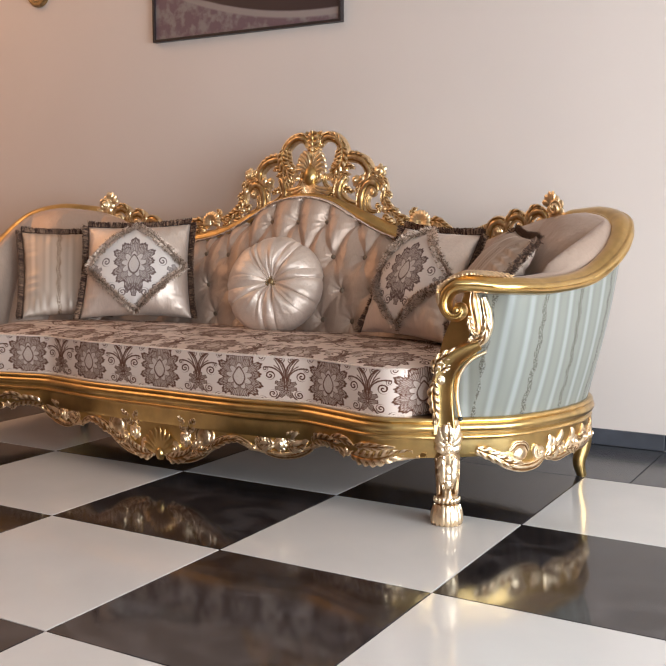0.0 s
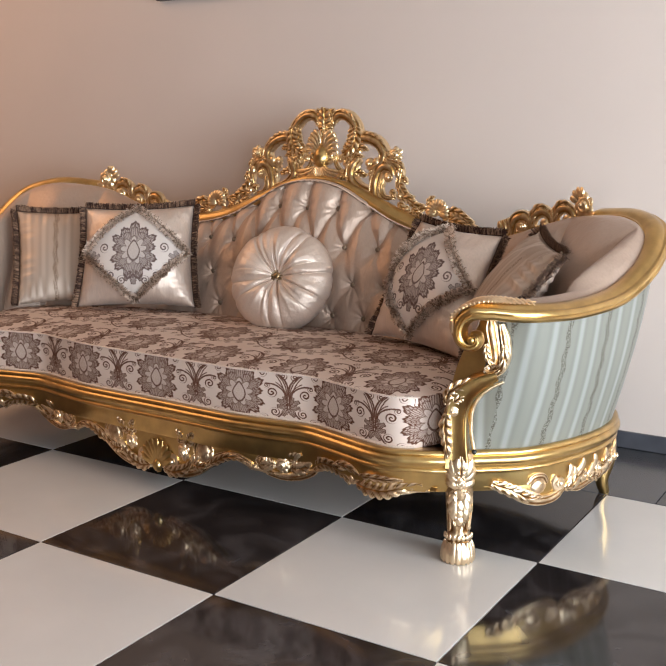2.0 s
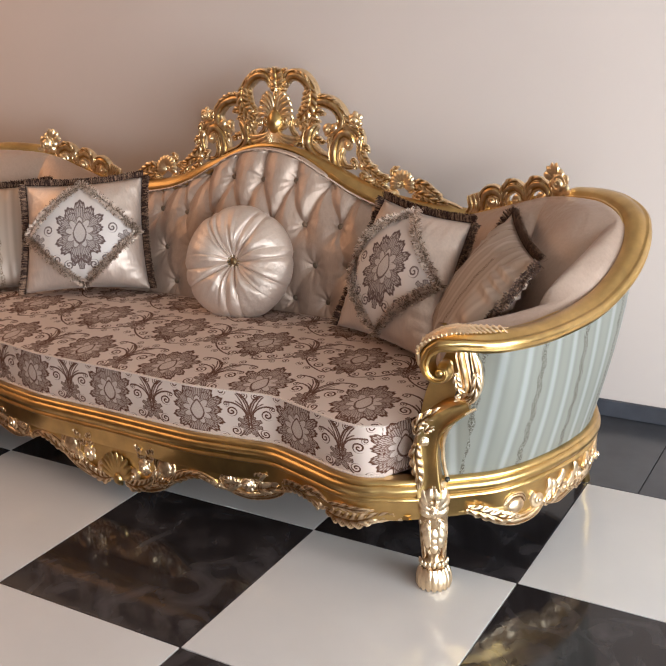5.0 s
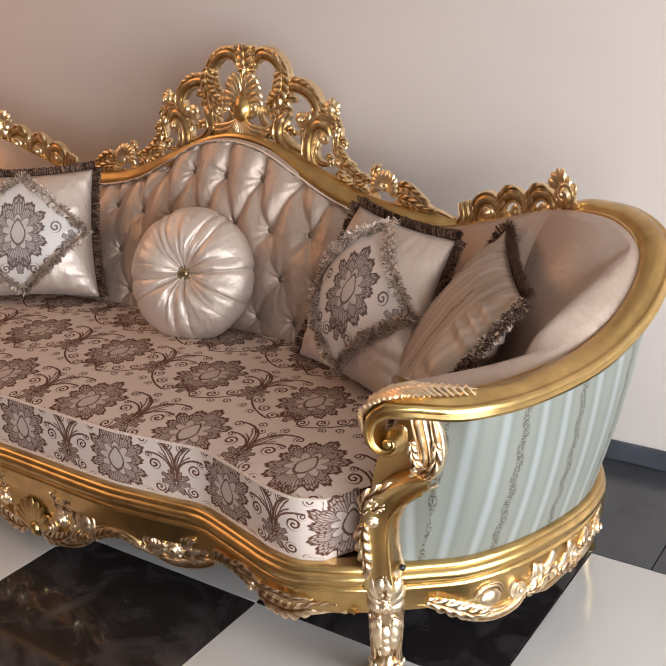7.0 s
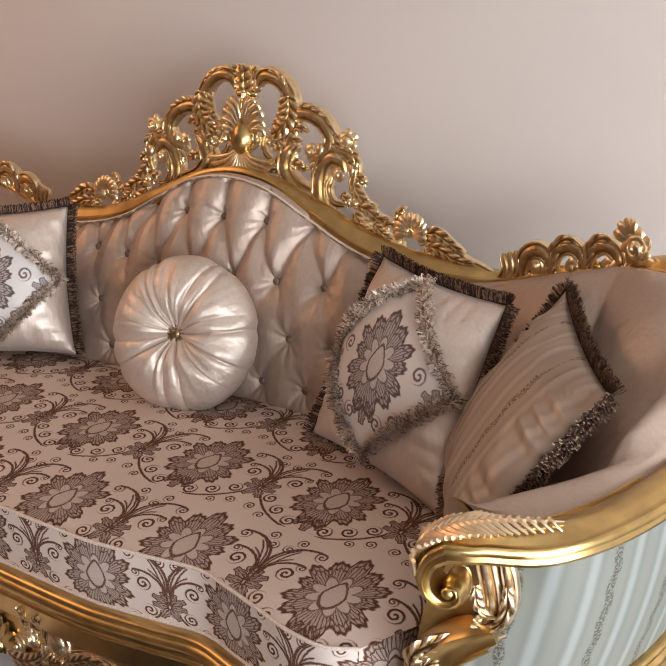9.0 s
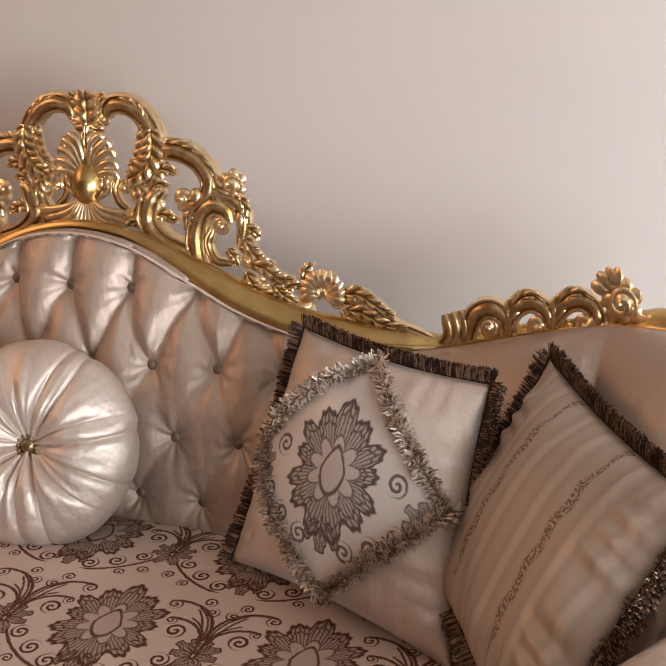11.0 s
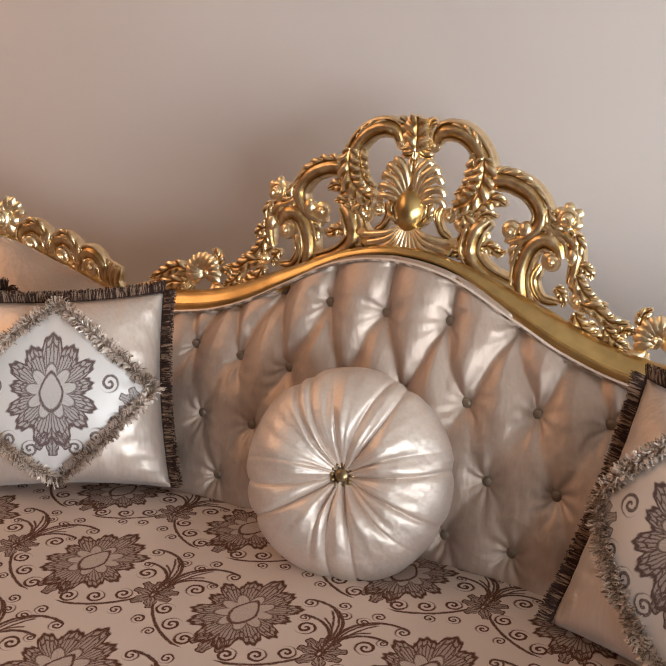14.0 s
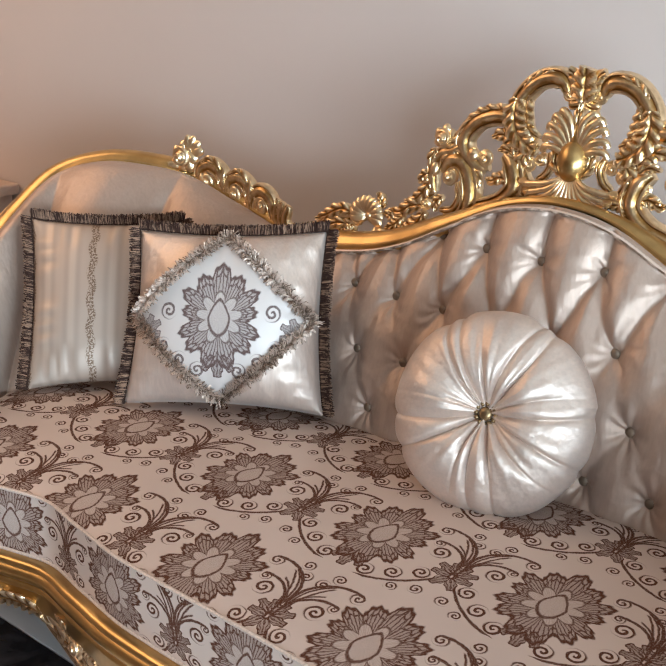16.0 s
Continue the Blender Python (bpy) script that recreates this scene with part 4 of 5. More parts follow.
    carved("crest_scroll", on_crest, low_c, "carved leaf scroll")

    def tall_c(bm):
        ribbon(bm, [(0.3, 0.96), (0.288, 0.985), (0.262, 0.992), (0.238, 0.97), (0.226, 0.92), (0.24, 0.868), (0.285, 0.825), (0.345, 0.79), (0.42, 0.768)], 0.015, 0.011)
        volute(bm, 0.283, 0.953, 0.026, 1, 0.6)
        ribbon(bm, [(0.262, 0.945), (0.252, 0.915), (0.268, 0.885), (0.3, 0.88)], 0.008, 0.005)
        ball(bm, Vector((0.32, -0.006, 0.966)), 0.013, 0.85, 0.8, 1.3, 14)
        acanthus(bm, [(0.33, 0.935), (0.345, 0.91), (0.366, 0.892), (0.39, 0.888)], 0.01, 5, 0.011, h0=0.006)
    carved("crest_scroll", on_crest, tall_c, "carved leaf scroll")

    def boss(bm):
        rosette(bm, 0.304, 1.032, 0.031, 6)
        ribbon(bm, [(0.25, 1.03), (0.275, 1.01), (0.305, 1.0), (0.326, 0.975), (0.325, 0.94), (0.318, 0.915)], 0.012, 0.008)
        acanthus(bm, [(0.266, 1.05), (0.274, 1.02), (0.296, 1.0), (0.322, 0.996)], 0.01, 6, 0.011, h0=0.006)
        acanthus(bm, [(0.322, 1.008), (0.33, 0.985), (0.322, 0.962)], 0.0085, 4, 0.01, h0=0.006)
    carved("rosette", on_crest, boss, "carved rose boss")

    def drop(bm):
        volute(bm, 0.335, 0.89, 0.022, -1, 2)
        ribbon(bm, [(0.318, 0.915), (0.34, 0.905), (0.362, 0.88), (0.395, 0.862), (0.43, 0.855)], 0.008, 0.006)
        acanthus(bm, [(0.342, 0.885), (0.37, 0.88), (0.4, 0.862), (0.43, 0.862)], 0.011, 6, 0.012, h0=0.006)
        acanthus(bm, [(0.335, 0.87), (0.35, 0.845), (0.375, 0.83), (0.4, 0.832)], 0.011, 6, 0.012, h0=0.006)
        acanthus(bm, [(0.39, 0.852), (0.41, 0.832), (0.435, 0.822)], 0.009, 5, 0.011, h0=0.006)
        ribbon(bm, [(0.36, 0.83), (0.4, 0.825), (0.44, 0.81)], 0.008, 0.006)
    carved("acanthus_leaf", on_crest, drop, "trailing carved leaves")

    def flower(bm):
        for i in range(11):
            ang = radians(-25 + i * 21)
            finger(bm, 0.488, 0.84, ang, 0.046, 0.0095, 0.7, 0.45)
        volute(bm, 0.478, 0.842, 0.026, 1, 0.4)
        volute(bm, 0.515, 0.825, 0.018, -1, 1.4)
        volute(bm, 0.448, 0.805, 0.017, 1, 2.0)
        for ang in (200, 235, 265):
            finger(bm, 0.465, 0.815, radians(ang), 0.05, 0.009, 0.5)
    carved("rosette", on_crest, flower, "sunburst carved flower")

    def trail(bm):
        ribbon(bm, [(0.52, 0.835), (0.56, 0.828), (0.6, 0.805), (0.65, 0.785), (0.7, 0.783)], 0.011, 0.007)
        ribbon(bm, [(0.525, 0.81), (0.545, 0.79), (0.58, 0.782), (0.62, 0.775)], 0.009, 0.006)
        acanthus(bm, [(0.525, 0.842), (0.56, 0.846), (0.595, 0.828), (0.63, 0.812)], 0.011, 7, 0.012, h0=0.006)
        acanthus(bm, [(0.535, 0.815), (0.57, 0.812), (0.61, 0.795), (0.655, 0.792)], 0.01, 7, 0.012, h0=0.006)
    carved("acanthus_leaf", on_crest, trail, "trailing carved leaves")

    def wing_scroll(bm):
        for a, b in ((0.728, 0.8), (0.742, 0.805), (0.757, 0.81)):
            ribbon(bm, [(a - 0.012, b - 0.028), (a + 0.004, b), (a - 0.006, b + 0.03)], 0.009, 0.007)
        line = [(0.765, 0.79), (0.775, 0.835), (0.81, 0.85), (0.838, 0.83), (0.835, 0.798), (0.81, 0.785)]
        ribbon(bm, line, 0.011, 0.009)
        volute(bm, 0.802, 0.822, 0.024, -1, 2.4)
    carved("wing_scroll", on_crest, wing_scroll, "carved leaf scroll")

    def wing_leaf(bm):
        for a, b in ((0.875, 0.838), (0.955, 0.855)):
            ribbon(bm, [(a - 0.042, b - 0.03), (a - 0.034, b + 0.012), (a - 0.002, b + 0.032), (a + 0.028, b + 0.022), (a + 0.036, b - 0.006)], 0.0115, 0.009)
            volute(bm, a + 0.012, b - 0.002, 0.025, -1, 0.4)
            acanthus(bm, [(a - 0.038, b - 0.012), (a - 0.03, b + 0.024), (a - 0.004, b + 0.043), (a + 0.024, b + 0.036)], 0.0085, 6, 0.011, h0=0.006)
            acanthus(bm, [(a - 0.03, b - 0.022), (a - 0.006, b - 0.03), (a + 0.02, b - 0.024), (a + 0.042, b - 0.03)], 0.0085, 6, 0.011, h0=0.006)
    carved("acanthus_leaf", on_crest, wing_leaf, "curled carved leaves")

    def wing_rose(bm):
        rosette(bm, 1.025, 0.897, 0.036, 7)
        for ang in (100, 130, 160, 75):
            finger(bm, 1.01, 0.905, radians(ang), 0.038, 0.008, 0.4)
        for a, b, ang in ((1.03, 0.88, -10), (1.03, 0.872, -30), (1.02, 0.868, -60), (1.0, 0.868, -100), (0.99, 0.872, -130)):
            finger(bm, a, b, radians(ang), 0.05, 0.008, 0.3)
    carved("rosette", on_crest, wing_rose, "carved rose boss")

    def sprays(bm):
        for a, b, ang in ((0.165, 1.025, 100), (0.178, 1.062, -5), (0.215, 0.955, 60), (0.228, 0.935, -40), (0.275, 1.01, 120), (0.255, 0.93, 80), (0.295, 0.91, -50),
                          (0.15, 0.99, 40), (0.11, 0.955, -25), (0.33, 0.955, -25), (0.19, 0.925, 20), (0.345, 0.85, -10), (0.41, 0.84, 30), (0.45, 0.86, 80), (0.44, 0.79, -20), (0.53, 0.8, 10)):
            if a > 0.27:
                p, q = way(radians(ang)), way(radians(ang - 40))
                acanthus(bm, [(a, b), (a + p.x * 0.022, b + p.z * 0.022), (a + p.x * 0.022 + q.x * 0.018, b + p.z * 0.022 + q.z * 0.018)], 0.0085, 4, 0.01, h0=0.004)
    carved("leaf_spray", on_crest, sprays, "small carved leaf sprays")

    # twisted cord along the top edge of the lining
    bm = bmesh.new()
    edge = cr(lining_edge, 3)
    sweep(bm, edge, lambda i, m: circle(0.0036 + 0.0011 * (i % 2), 6))
    part("cord", bm, M_trim, sofa, "twisted pale cord")


crest()
HEAVY = 1.3


def on_apron(a, h, b):
    low = smooth_at(abs(a), APRON_U, APRON_Z)
    b = low + (b - low) * 1.16
    return Vector((a, front_v(a) - 0.004 - h * 0.8 - 0.012 * max(0.0, min(1.0, (b - 0.195) / 0.03)), b))


def apron_carving():
    def shell(bm):
        for i in range(9):
            ang = radians(18 + i * 18)
            finger(bm, 0, 0.092, ang, 0.072, 0.0098, 0, 0.25)
        ball(bm, Vector((0, -0.008, 0.09)), 0.017)
        for ang in (250, 270, 290):
            finger(bm, 0, 0.1, radians(ang), 0.03, 0.007)
    carved("apron_shell", on_apron, shell, "carved scallop shell", False, M_gold)

    def swag(bm):
        volute(bm, 0.062, 0.108, 0.024, -1, 2.0)
        ribbon(bm, [(0.03, 0.085), (0.07, 0.08), (0.12, 0.086), (0.17, 0.105), (0.22, 0.138), (0.262, 0.162), (0.305, 0.172), (0.345, 0.16), (0.365, 0.145)], 0.0075, 0.006)
        ribbon(bm, [(0.1, 0.095), (0.16, 0.115), (0.22, 0.15), (0.27, 0.175)], 0.005, 0.004)
        rosette(bm, 0.108, 0.142, 0.026, 6)
        acanthus(bm, [(0.03, 0.088), (0.06, 0.082), (0.095, 0.09), (0.125, 0.106), (0.14, 0.128)], 0.012, 8, 0.012, h0=0.006)
        acanthus(bm, [(0.215, 0.134), (0.245, 0.15), (0.275, 0.166), (0.31, 0.17), (0.345, 0.16)], 0.008, 8, 0.01, h0=0.006)
        acanthus(bm, [(0.12, 0.165), (0.14, 0.185), (0.155, 0.205)], 0.011, 5, 0.011, h0=0.004)
        acanthus(bm, [(0.095, 0.165), (0.1, 0.185), (0.09, 0.205)], 0.01, 5, 0.011, h0=0.004)
        acanthus(bm, [(0.15, 0.118), (0.178, 0.118), (0.2, 0.128)], 0.01, 5, 0.011, h0=0.005)
        volute(bm, 0.372, 0.15, 0.012, -1, 1)
    carved("apron_swag", on_apron, swag, "carved leaves and scrolls")

    def cup(bm):
        ball(bm, Vector((0.185, 0.0, 0.158)), 0.026, 1, 0.5, 1.0, 16)
        pts = [(0.185 + 0.034 * math.cos(t), 0.156 + 0.034 * math.sin(t)) for t in [radians(200 - 30 * i) for i in range(12)]]
        ribbon(bm, pts, 0.006, 0.005, 3)
        for i in range(5):
            finger(bm, 0.14 + 0.018 * i, 0.118 + 0.006 * i, radians(75), 0.026, 0.0065, -0.4)
    carved("apron_cup", on_apron, cup, "carved oval cup")

    def leaf_panel(bm):
        ribbon(bm, [(0.375, 0.172), (0.395, 0.152), (0.43, 0.138), (0.475, 0.134), (0.52, 0.143), (0.56, 0.163), (0.578, 0.185)], 0.006, 0.005)
        ribbon(bm, [(0.375, 0.172), (0.42, 0.188), (0.47, 0.192)], 0.004, 0.003)
        rosette(bm, 0.462, 0.166, 0.024, 8)
        acanthus(bm, [(0.49, 0.16), (0.52, 0.165), (0.55, 0.18)], 0.012, 6, 0.011, h0=0.004)
        acanthus(bm, [(0.435, 0.165), (0.41, 0.165), (0.388, 0.175)], 0.011, 6, 0.011, h0=0.004)
        acanthus(bm, [(0.48, 0.182), (0.505, 0.194), (0.53, 0.2)], 0.009, 5, 0.01, h0=0.004)
        for a, b, ang, n in ((0.485, 0.165, 10, 0.05), (0.49, 0.16, -12, 0.045), (0.485, 0.175, 32, 0.05), (0.52, 0.175, 15, 0.045), (0.44, 0.165, 170, 0.045), (0.44, 0.16, 195, 0.04)):
            finger(bm, a, b, radians(ang), n, 0.006, 0.3)
    carved("apron_flower", on_apron, leaf_panel, "carved flower in a leaf-shaped frame")

    def end_scroll(bm):
        ribbon(bm, [(0.575, 0.19), (0.61, 0.203), (0.655, 0.203), (0.69, 0.19), (0.703, 0.17)], 0.006, 0.005)
        acanthus(bm, [(0.575, 0.186), (0.605, 0.2), (0.645, 0.202), (0.685, 0.19), (0.706, 0.17)], 0.013, 9, 0.013, h0=0.005)
        volute(bm, 0.715, 0.19, 0.022, 1, 2.4)
        acanthus(bm, [(0.66, 0.214), (0.7, 0.216), (0.735, 0.206), (0.748, 0.188)], 0.009, 6, 0.011, h0=0.004)
        acanthus(bm, [(0.735, 0.18), (0.78, 0.177), (0.825, 0.18), (0.87, 0.192), (0.925, 0.205)], 0.014, 10, 0.013, h0=0.005)
        acanthus(bm, [(0.745, 0.2), (0.785, 0.206), (0.83, 0.21), (0.88, 0.214)], 0.008, 7, 0.01, h0=0.004)
    carved("apron_scroll", on_apron, end_scroll, "carved leaf scroll")


apron_carving()

side_path = [Vector((p.x, p.y, 0)) for p in base_line if p.x > 0][::-1]
SIDE_ARC = [0.0]
for i in range(1, len(side_path)):
    SIDE_ARC.append(SIDE_ARC[-1] + (side_path[i] - side_path[i - 1]).length)


def on_side(a, h, b):
    a = max(0.0, min(SIDE_ARC[-1] - 1e-4, a))
    i = max(k for k in range(len(SIDE_ARC) - 1) if SIDE_ARC[k] <= a)
    f = (a - SIDE_ARC[i]) / (SIDE_ARC[i + 1] - SIDE_ARC[i])
    p = side_path[i].lerp(side_path[i + 1], f)
    t = (side_path[i + 1] - side_path[i]).normalized()
    return Vector((p.x + t.y * (h * 0.8 + 0.003), p.y - t.x * (h * 0.8 + 0.003), b))


def side_carving():
    us, zs = (0, 0.05, 0.12, 0.2, 0.3, 0.45, 0.6, 0.75, 0.9), (0.203, 0.19, 0.166, 0.16, 0.176, 0.172, 0.174, 0.156, 0.18)
    bm = bmesh.new()
    rows = []
    for k in range(0, 91):
        a = k / 100
        zb = smooth_at(a, us, zs)
        rows.append([on_side(a, 0.0, 0.205), on_side(a, 0.004, (0.2 + zb) / 2), on_side(a, -0.004, zb), on_side(a, -0.024, zb + 0.003), on_side(a, -0.024, 0.205)])
    grid(bm, rows, close_u=True)
    both("side_apron", bm, M_gold, sofa)

    def scrolls(bm):
        ribbon(bm, [(0.02, 0.205), (0.07, 0.19), (0.11, 0.165), (0.16, 0.15), (0.21, 0.153), (0.25, 0.175)], 0.01, 0.008)
        for i in range(7):
            finger(bm, 0.035 + 0.014 * i, 0.212 - 0.006 * i, radians(-38), 0.044, 0.0065, 1.2, 0.15)
        ball(bm, Vector((0.155, 0, 0.19)), 0.024, 1.1, 0.5, 0.9, 14)
        ribbon(bm, [(0.12, 0.2), (0.14, 0.218), (0.17, 0.216), (0.185, 0.195)], 0.006, 0.005)
        volute(bm, 0.225, 0.188, 0.028, 1, 2.0)
        acanthus(bm, [(0.02, 0.212), (0.055, 0.198), (0.09, 0.18), (0.125, 0.165), (0.165, 0.162)], 0.012, 8, 0.011, h0=0.006)
        acanthus(bm, [(0.245, 0.17), (0.275, 0.176), (0.3, 0.194), (0.33, 0.2)], 0.0105, 6, 0.011, h0=0.006)
        acanthus(bm, [(0.345, 0.176), (0.375, 0.176), (0.4, 0.168), (0.43, 0.176)], 0.0095, 6, 0.011, h0=0.006)
        acanthus(bm, [(0.43, 0.2), (0.46, 0.208), (0.49, 0.204)], 0.009, 5, 0.01, h0=0.006)
        volute(bm, 0.33, 0.186, 0.022, -1, 1.0)
        volute(bm, 0.41, 0.19, 0.02, 1, 1.0)
        for a, b, ang in ((0.25, 0.172, 20), (0.26, 0.19, 45), (0.27, 0.168, -10), (0.285, 0.18, 60), (0.345, 0.18, 15), (0.36, 0.172, -15), (0.375, 0.195, 45), (0.3, 0.205, 15), (0.43, 0.18, -20), (0.435, 0.2, 25)):
            finger(bm, a, b, radians(ang), 0.046, 0.0085, 1.5, 0.2)
        ribbon(bm, [(0.26, 0.165), (0.31, 0.158), (0.36, 0.165), (0.42, 0.17), (0.47, 0.168), (0.52, 0.172), (0.57, 0.19)], 0.007, 0.006)
        volute(bm, 0.48, 0.192, 0.02, 1, 0)
        rosette(bm, 0.54, 0.19, 0.028, 6)
        for a, ang in ((0.56, 20), (0.565, -10), (0.57, 50)):
            finger(bm, a, 0.19, radians(ang), 0.045, 0.0085, 0.5)
    carved("side_carving", on_side, scrolls, "carved leaf scroll")

    def back_shell(bm):
        for i in range(9):
            finger(bm, 0.72, 0.175, radians(10 + i * 20), 0.06, 0.009, 0, 0.25)
        volute(bm, 0.71, 0.16, 0.022, 1, 1)
        for ang in (200, 230, 320, 350):
            finger(bm, 0.7, 0.17, radians(ang), 0.04, 0.008, 0.3)
        rosette(bm, 0.62, 0.195, 0.022, 6)
    carved("side_shell", on_side, back_shell, "carved scallop shell")


side_carving()


def on_leg(a, h, b):
    """Round the knee of the front leg, facing front and outwards."""
    r = 0.0345 + h * 0.7
    ang = radians(-62) + a / 0.036
    return Vector((1.0 + r * math.cos(ang), 0.53 + r * math.sin(ang), b))


def leg_carving():
    def knee(bm):
        for s in (1, -1):
            for b, ang, n in ((0.235, 80, 0.055), (0.23, 58, 0.06), (0.225, 35, 0.05), (0.215, 10, 0.035)):
                finger(bm, s * 0.008, b, radians(ang if s > 0 else 180 - ang), n, 0.0085, s * 0.5)
            volute(bm, s * 0.016, 0.215, 0.013, s, 1)
            for b, ang, n in ((0.2, -60, 0.04), (0.19, -75, 0.05), (0.175, -80, 0.05)):
                finger(bm, s * 0.012, b, radians(ang if s > 0 else 180 - ang), n, 0.007, -s * 0.3)
            ribbon(bm, [(s * 0.042, 0.19), (s * 0.036, 0.15), (s * 0.03, 0.11), (s * 0.03, 0.09)], 0.004)
        rosette(bm, 0, 0.222, 0.018, 6)
        for s in (1, -1):
            acanthus(bm, [(s * 0.012, 0.235), (s * 0.018, 0.262), (s * 0.03, 0.285)], 0.0095, 5, 0.011, h0=0.004)
            acanthus(bm, [(s * 0.016, 0.2), (s * 0.02, 0.17), (s * 0.016, 0.135), (s * 0.01, 0.108)], 0.0085, 6, 0.01, h0=0.003)
        acanthus(bm, [(0, 0.24), (0, 0.268), (0, 0.296)], 0.01, 5, 0.012, h0=0.006)
        for b in (0.175, 0.158, 0.14):
            finger(bm, 0, b, radians(-90), 0.03, 0.0075, 0)
    carved("knee_carving", on_leg, knee, "carved leaves on the knee")

    def paw(bm):
        for i in range(-4, 5):
            finger(bm, i * 0.013, 0.058, radians(-90), 0.056, 0.0075, 0, 0.35)
            ball(bm, Vector((i * 0.013, 0.0, 0.072)), 0.006, 1, 1, 1.5, 8)
    carved("paw", on_leg, paw)


leg_carving()

# ---- arm scrolls and front posts ----
def arm_front():
    # acanthus leaf that lies over the curl and along the rail
    bm = bmesh.new()
    run = [(1.175, 0.56, 0.699), (1.13, 0.518, 0.706), (1.09, 0.488, 0.708), (1.055, 0.472, 0.7), (1.022, 0.462, 0.677), (1.006, 0.458, 0.645), (1.012, 0.46, 0.612)]
    line = cr([Vector(p) for p in run], 8)
    n = len(line)
    sweep(bm, line, lambda i, m: circle(0.006 * min(1, 0.2 + 4 * i / m), 6))
    for i in range(3, n - 1, 2):
        t = (line[i] - line[i - 1]).normalized()
        size = min(1.0, 0.35 + 1.2 * i / n)
        across = Vector((-t.y, t.x, 0)).normalized() if abs(t.z) < 0.9 else Vector((-ARM_WAY.y, ARM_WAY.x, 0))
        up = t.cross(across).normalized()
        for s in (1, -1):
            p = line[i]
            pts = [p, p + (across * s * 0.6 - t * 0.5) * 0.017 * size + up * 0.003, p + (across * s * 0.85 - t * 0.9) * 0.026 * size - up * 0.002, p + (across * s * 1.0 - t * 1.25) * 0.032 * size - up * 0.007]
            tube(bm, pts, 0.0078 * size, 7, (1, 0.45), 2)
    b2 = mirrored(bm)
    pieces("acanthus_leaf", bm, M_carve, "carved leaf laid over the arm end")
    pieces("acanthus_leaf", b2, M_carve, "carved leaf laid over the arm end")

    # the S-shaped post
    path = cr([Vector(p) for p in ((1.0, 0.51, 0.262), (0.996, 0.51, 0.33), (0.996, 0.508, 0.395), (1.006, 0.506, 0.44), (1.03, 0.51, 0.472), (1.062, 0.518, 0.496), (1.092, 0.53, 0.512))], 8)
    ws = (0.034, 0.029, 0.028, 0.028, 0.024, 0.02, 0.014)
    knots = list(range(len(ws)))

    def post(i, m):
        w = smooth_at(i / (m - 1) * knots[-1], knots, ws)
        return [(w * x, 0.026 * y) for x, y in ((-1, -1), (-1, 0.5), (-0.8, 0.9), (-0.4, 0.72), (0.3, 0.72), (0.7, 0.95), (0.95, 0.8), (1, 0), (1, -1))]
    bm = bmesh.new()
    sweep(bm, path, post, up=(0.35, -0.93, 0))
    both("arm_post", bm, M_gold, sofa, "S-shaped gilt front post")
    # raised bead down the outer edge of each post
    bm = bmesh.new()
    face = Vector((0.35, -0.93, 0)).normalized()
    edge = []
    for i in range(2, len(path) - 3):
        t = (path[i + 1] - path[i - 1]).normalized()
        edge.append(path[i] + t.cross(face).normalized() * smooth_at(i / (len(path) - 1) * knots[-1], knots, ws) * 0.86 + face * 0.025)
    sweep(bm, edge, lambda i, m: circle(0.0042, 8))
    both("edge_bead", bm, M_gold, sofa)

    def on_post(a, h, b):
        return Vector((a, 0.487 + max(0, a - 0.99) * 0.42 - h, b))

    def dress(bm):
        # a long C-scroll down the edge, coiled at its middle, with leaves lying along it
        ribbon(bm, [(1.0, 0.426), (0.985, 0.436), (0.986, 0.456), (1.006, 0.47), (1.04, 0.486)], 0.0055, 0.0045)
        volute(bm, 0.998, 0.412, 0.017, 1, 0.5, turns=1.9)
        ribbon(bm, [(0.982, 0.43), (0.977, 0.4), (0.98, 0.37), (0.986, 0.345), (0.988, 0.315), (0.984, 0.29)], 0.0045, 0.004)
        acanthus(bm, [(0.984, 0.405), (0.979, 0.378), (0.982, 0.345), (0.987, 0.312), (0.986, 0.288)], 0.012, 7, 0.012, h0=0.005)
        acanthus(bm, [(0.981, 0.43), (0.988, 0.46), (1.01, 0.479), (1.038, 0.493), (1.066, 0.51)], 0.0105, 8, 0.012, h0=0.005)
        acanthus(bm, [(1.0, 0.438), (1.016, 0.449), (1.034, 0.447)], 0.007, 4, 0.01, h0=0.004)
    carved("post_carving", on_post, dress, "curled carved leaves")

    def knob(bm):
        ribbon(bm, [(1.076, 0.655), (1.08, 0.62), (1.088, 0.575), (1.09, 0.545), (1.08, 0.52)], 0.0085, 0.008)
        ribbon(bm, [(1.1, 0.64), (1.11, 0.6), (1.113, 0.56), (1.102, 0.526), (1.08, 0.512), (1.064, 0.52)], 0.0065, 0.006)
        acanthus(bm, [(1.111, 0.59), (1.113, 0.56), (1.104, 0.53), (1.082, 0.516), (1.066, 0.522)], 0.007, 6, 0.01, h0=0.008)
        acanthus(bm, [(1.07, 0.59), (1.074, 0.56), (1.084, 0.54), (1.096, 0.537)], 0.006, 5, 0.009, h0=0.008)
        volute(bm, 1.074, 0.528, 0.012, 1, 3)
    carved("post_knob", on_post, knob, "curled carved leaves")

    bm = bmesh.new()
    tube(bm, [(1.035, 0.536, 0.302), (1.028, 0.528, 0.36), (1.034, 0.526, 0.42), (1.06, 0.536, 0.463), (1.1, 0.556, 0.49)], 0.005, 8)
    both("panel_bead", bm, M_carve, sofa)
    bm = bmesh.new()
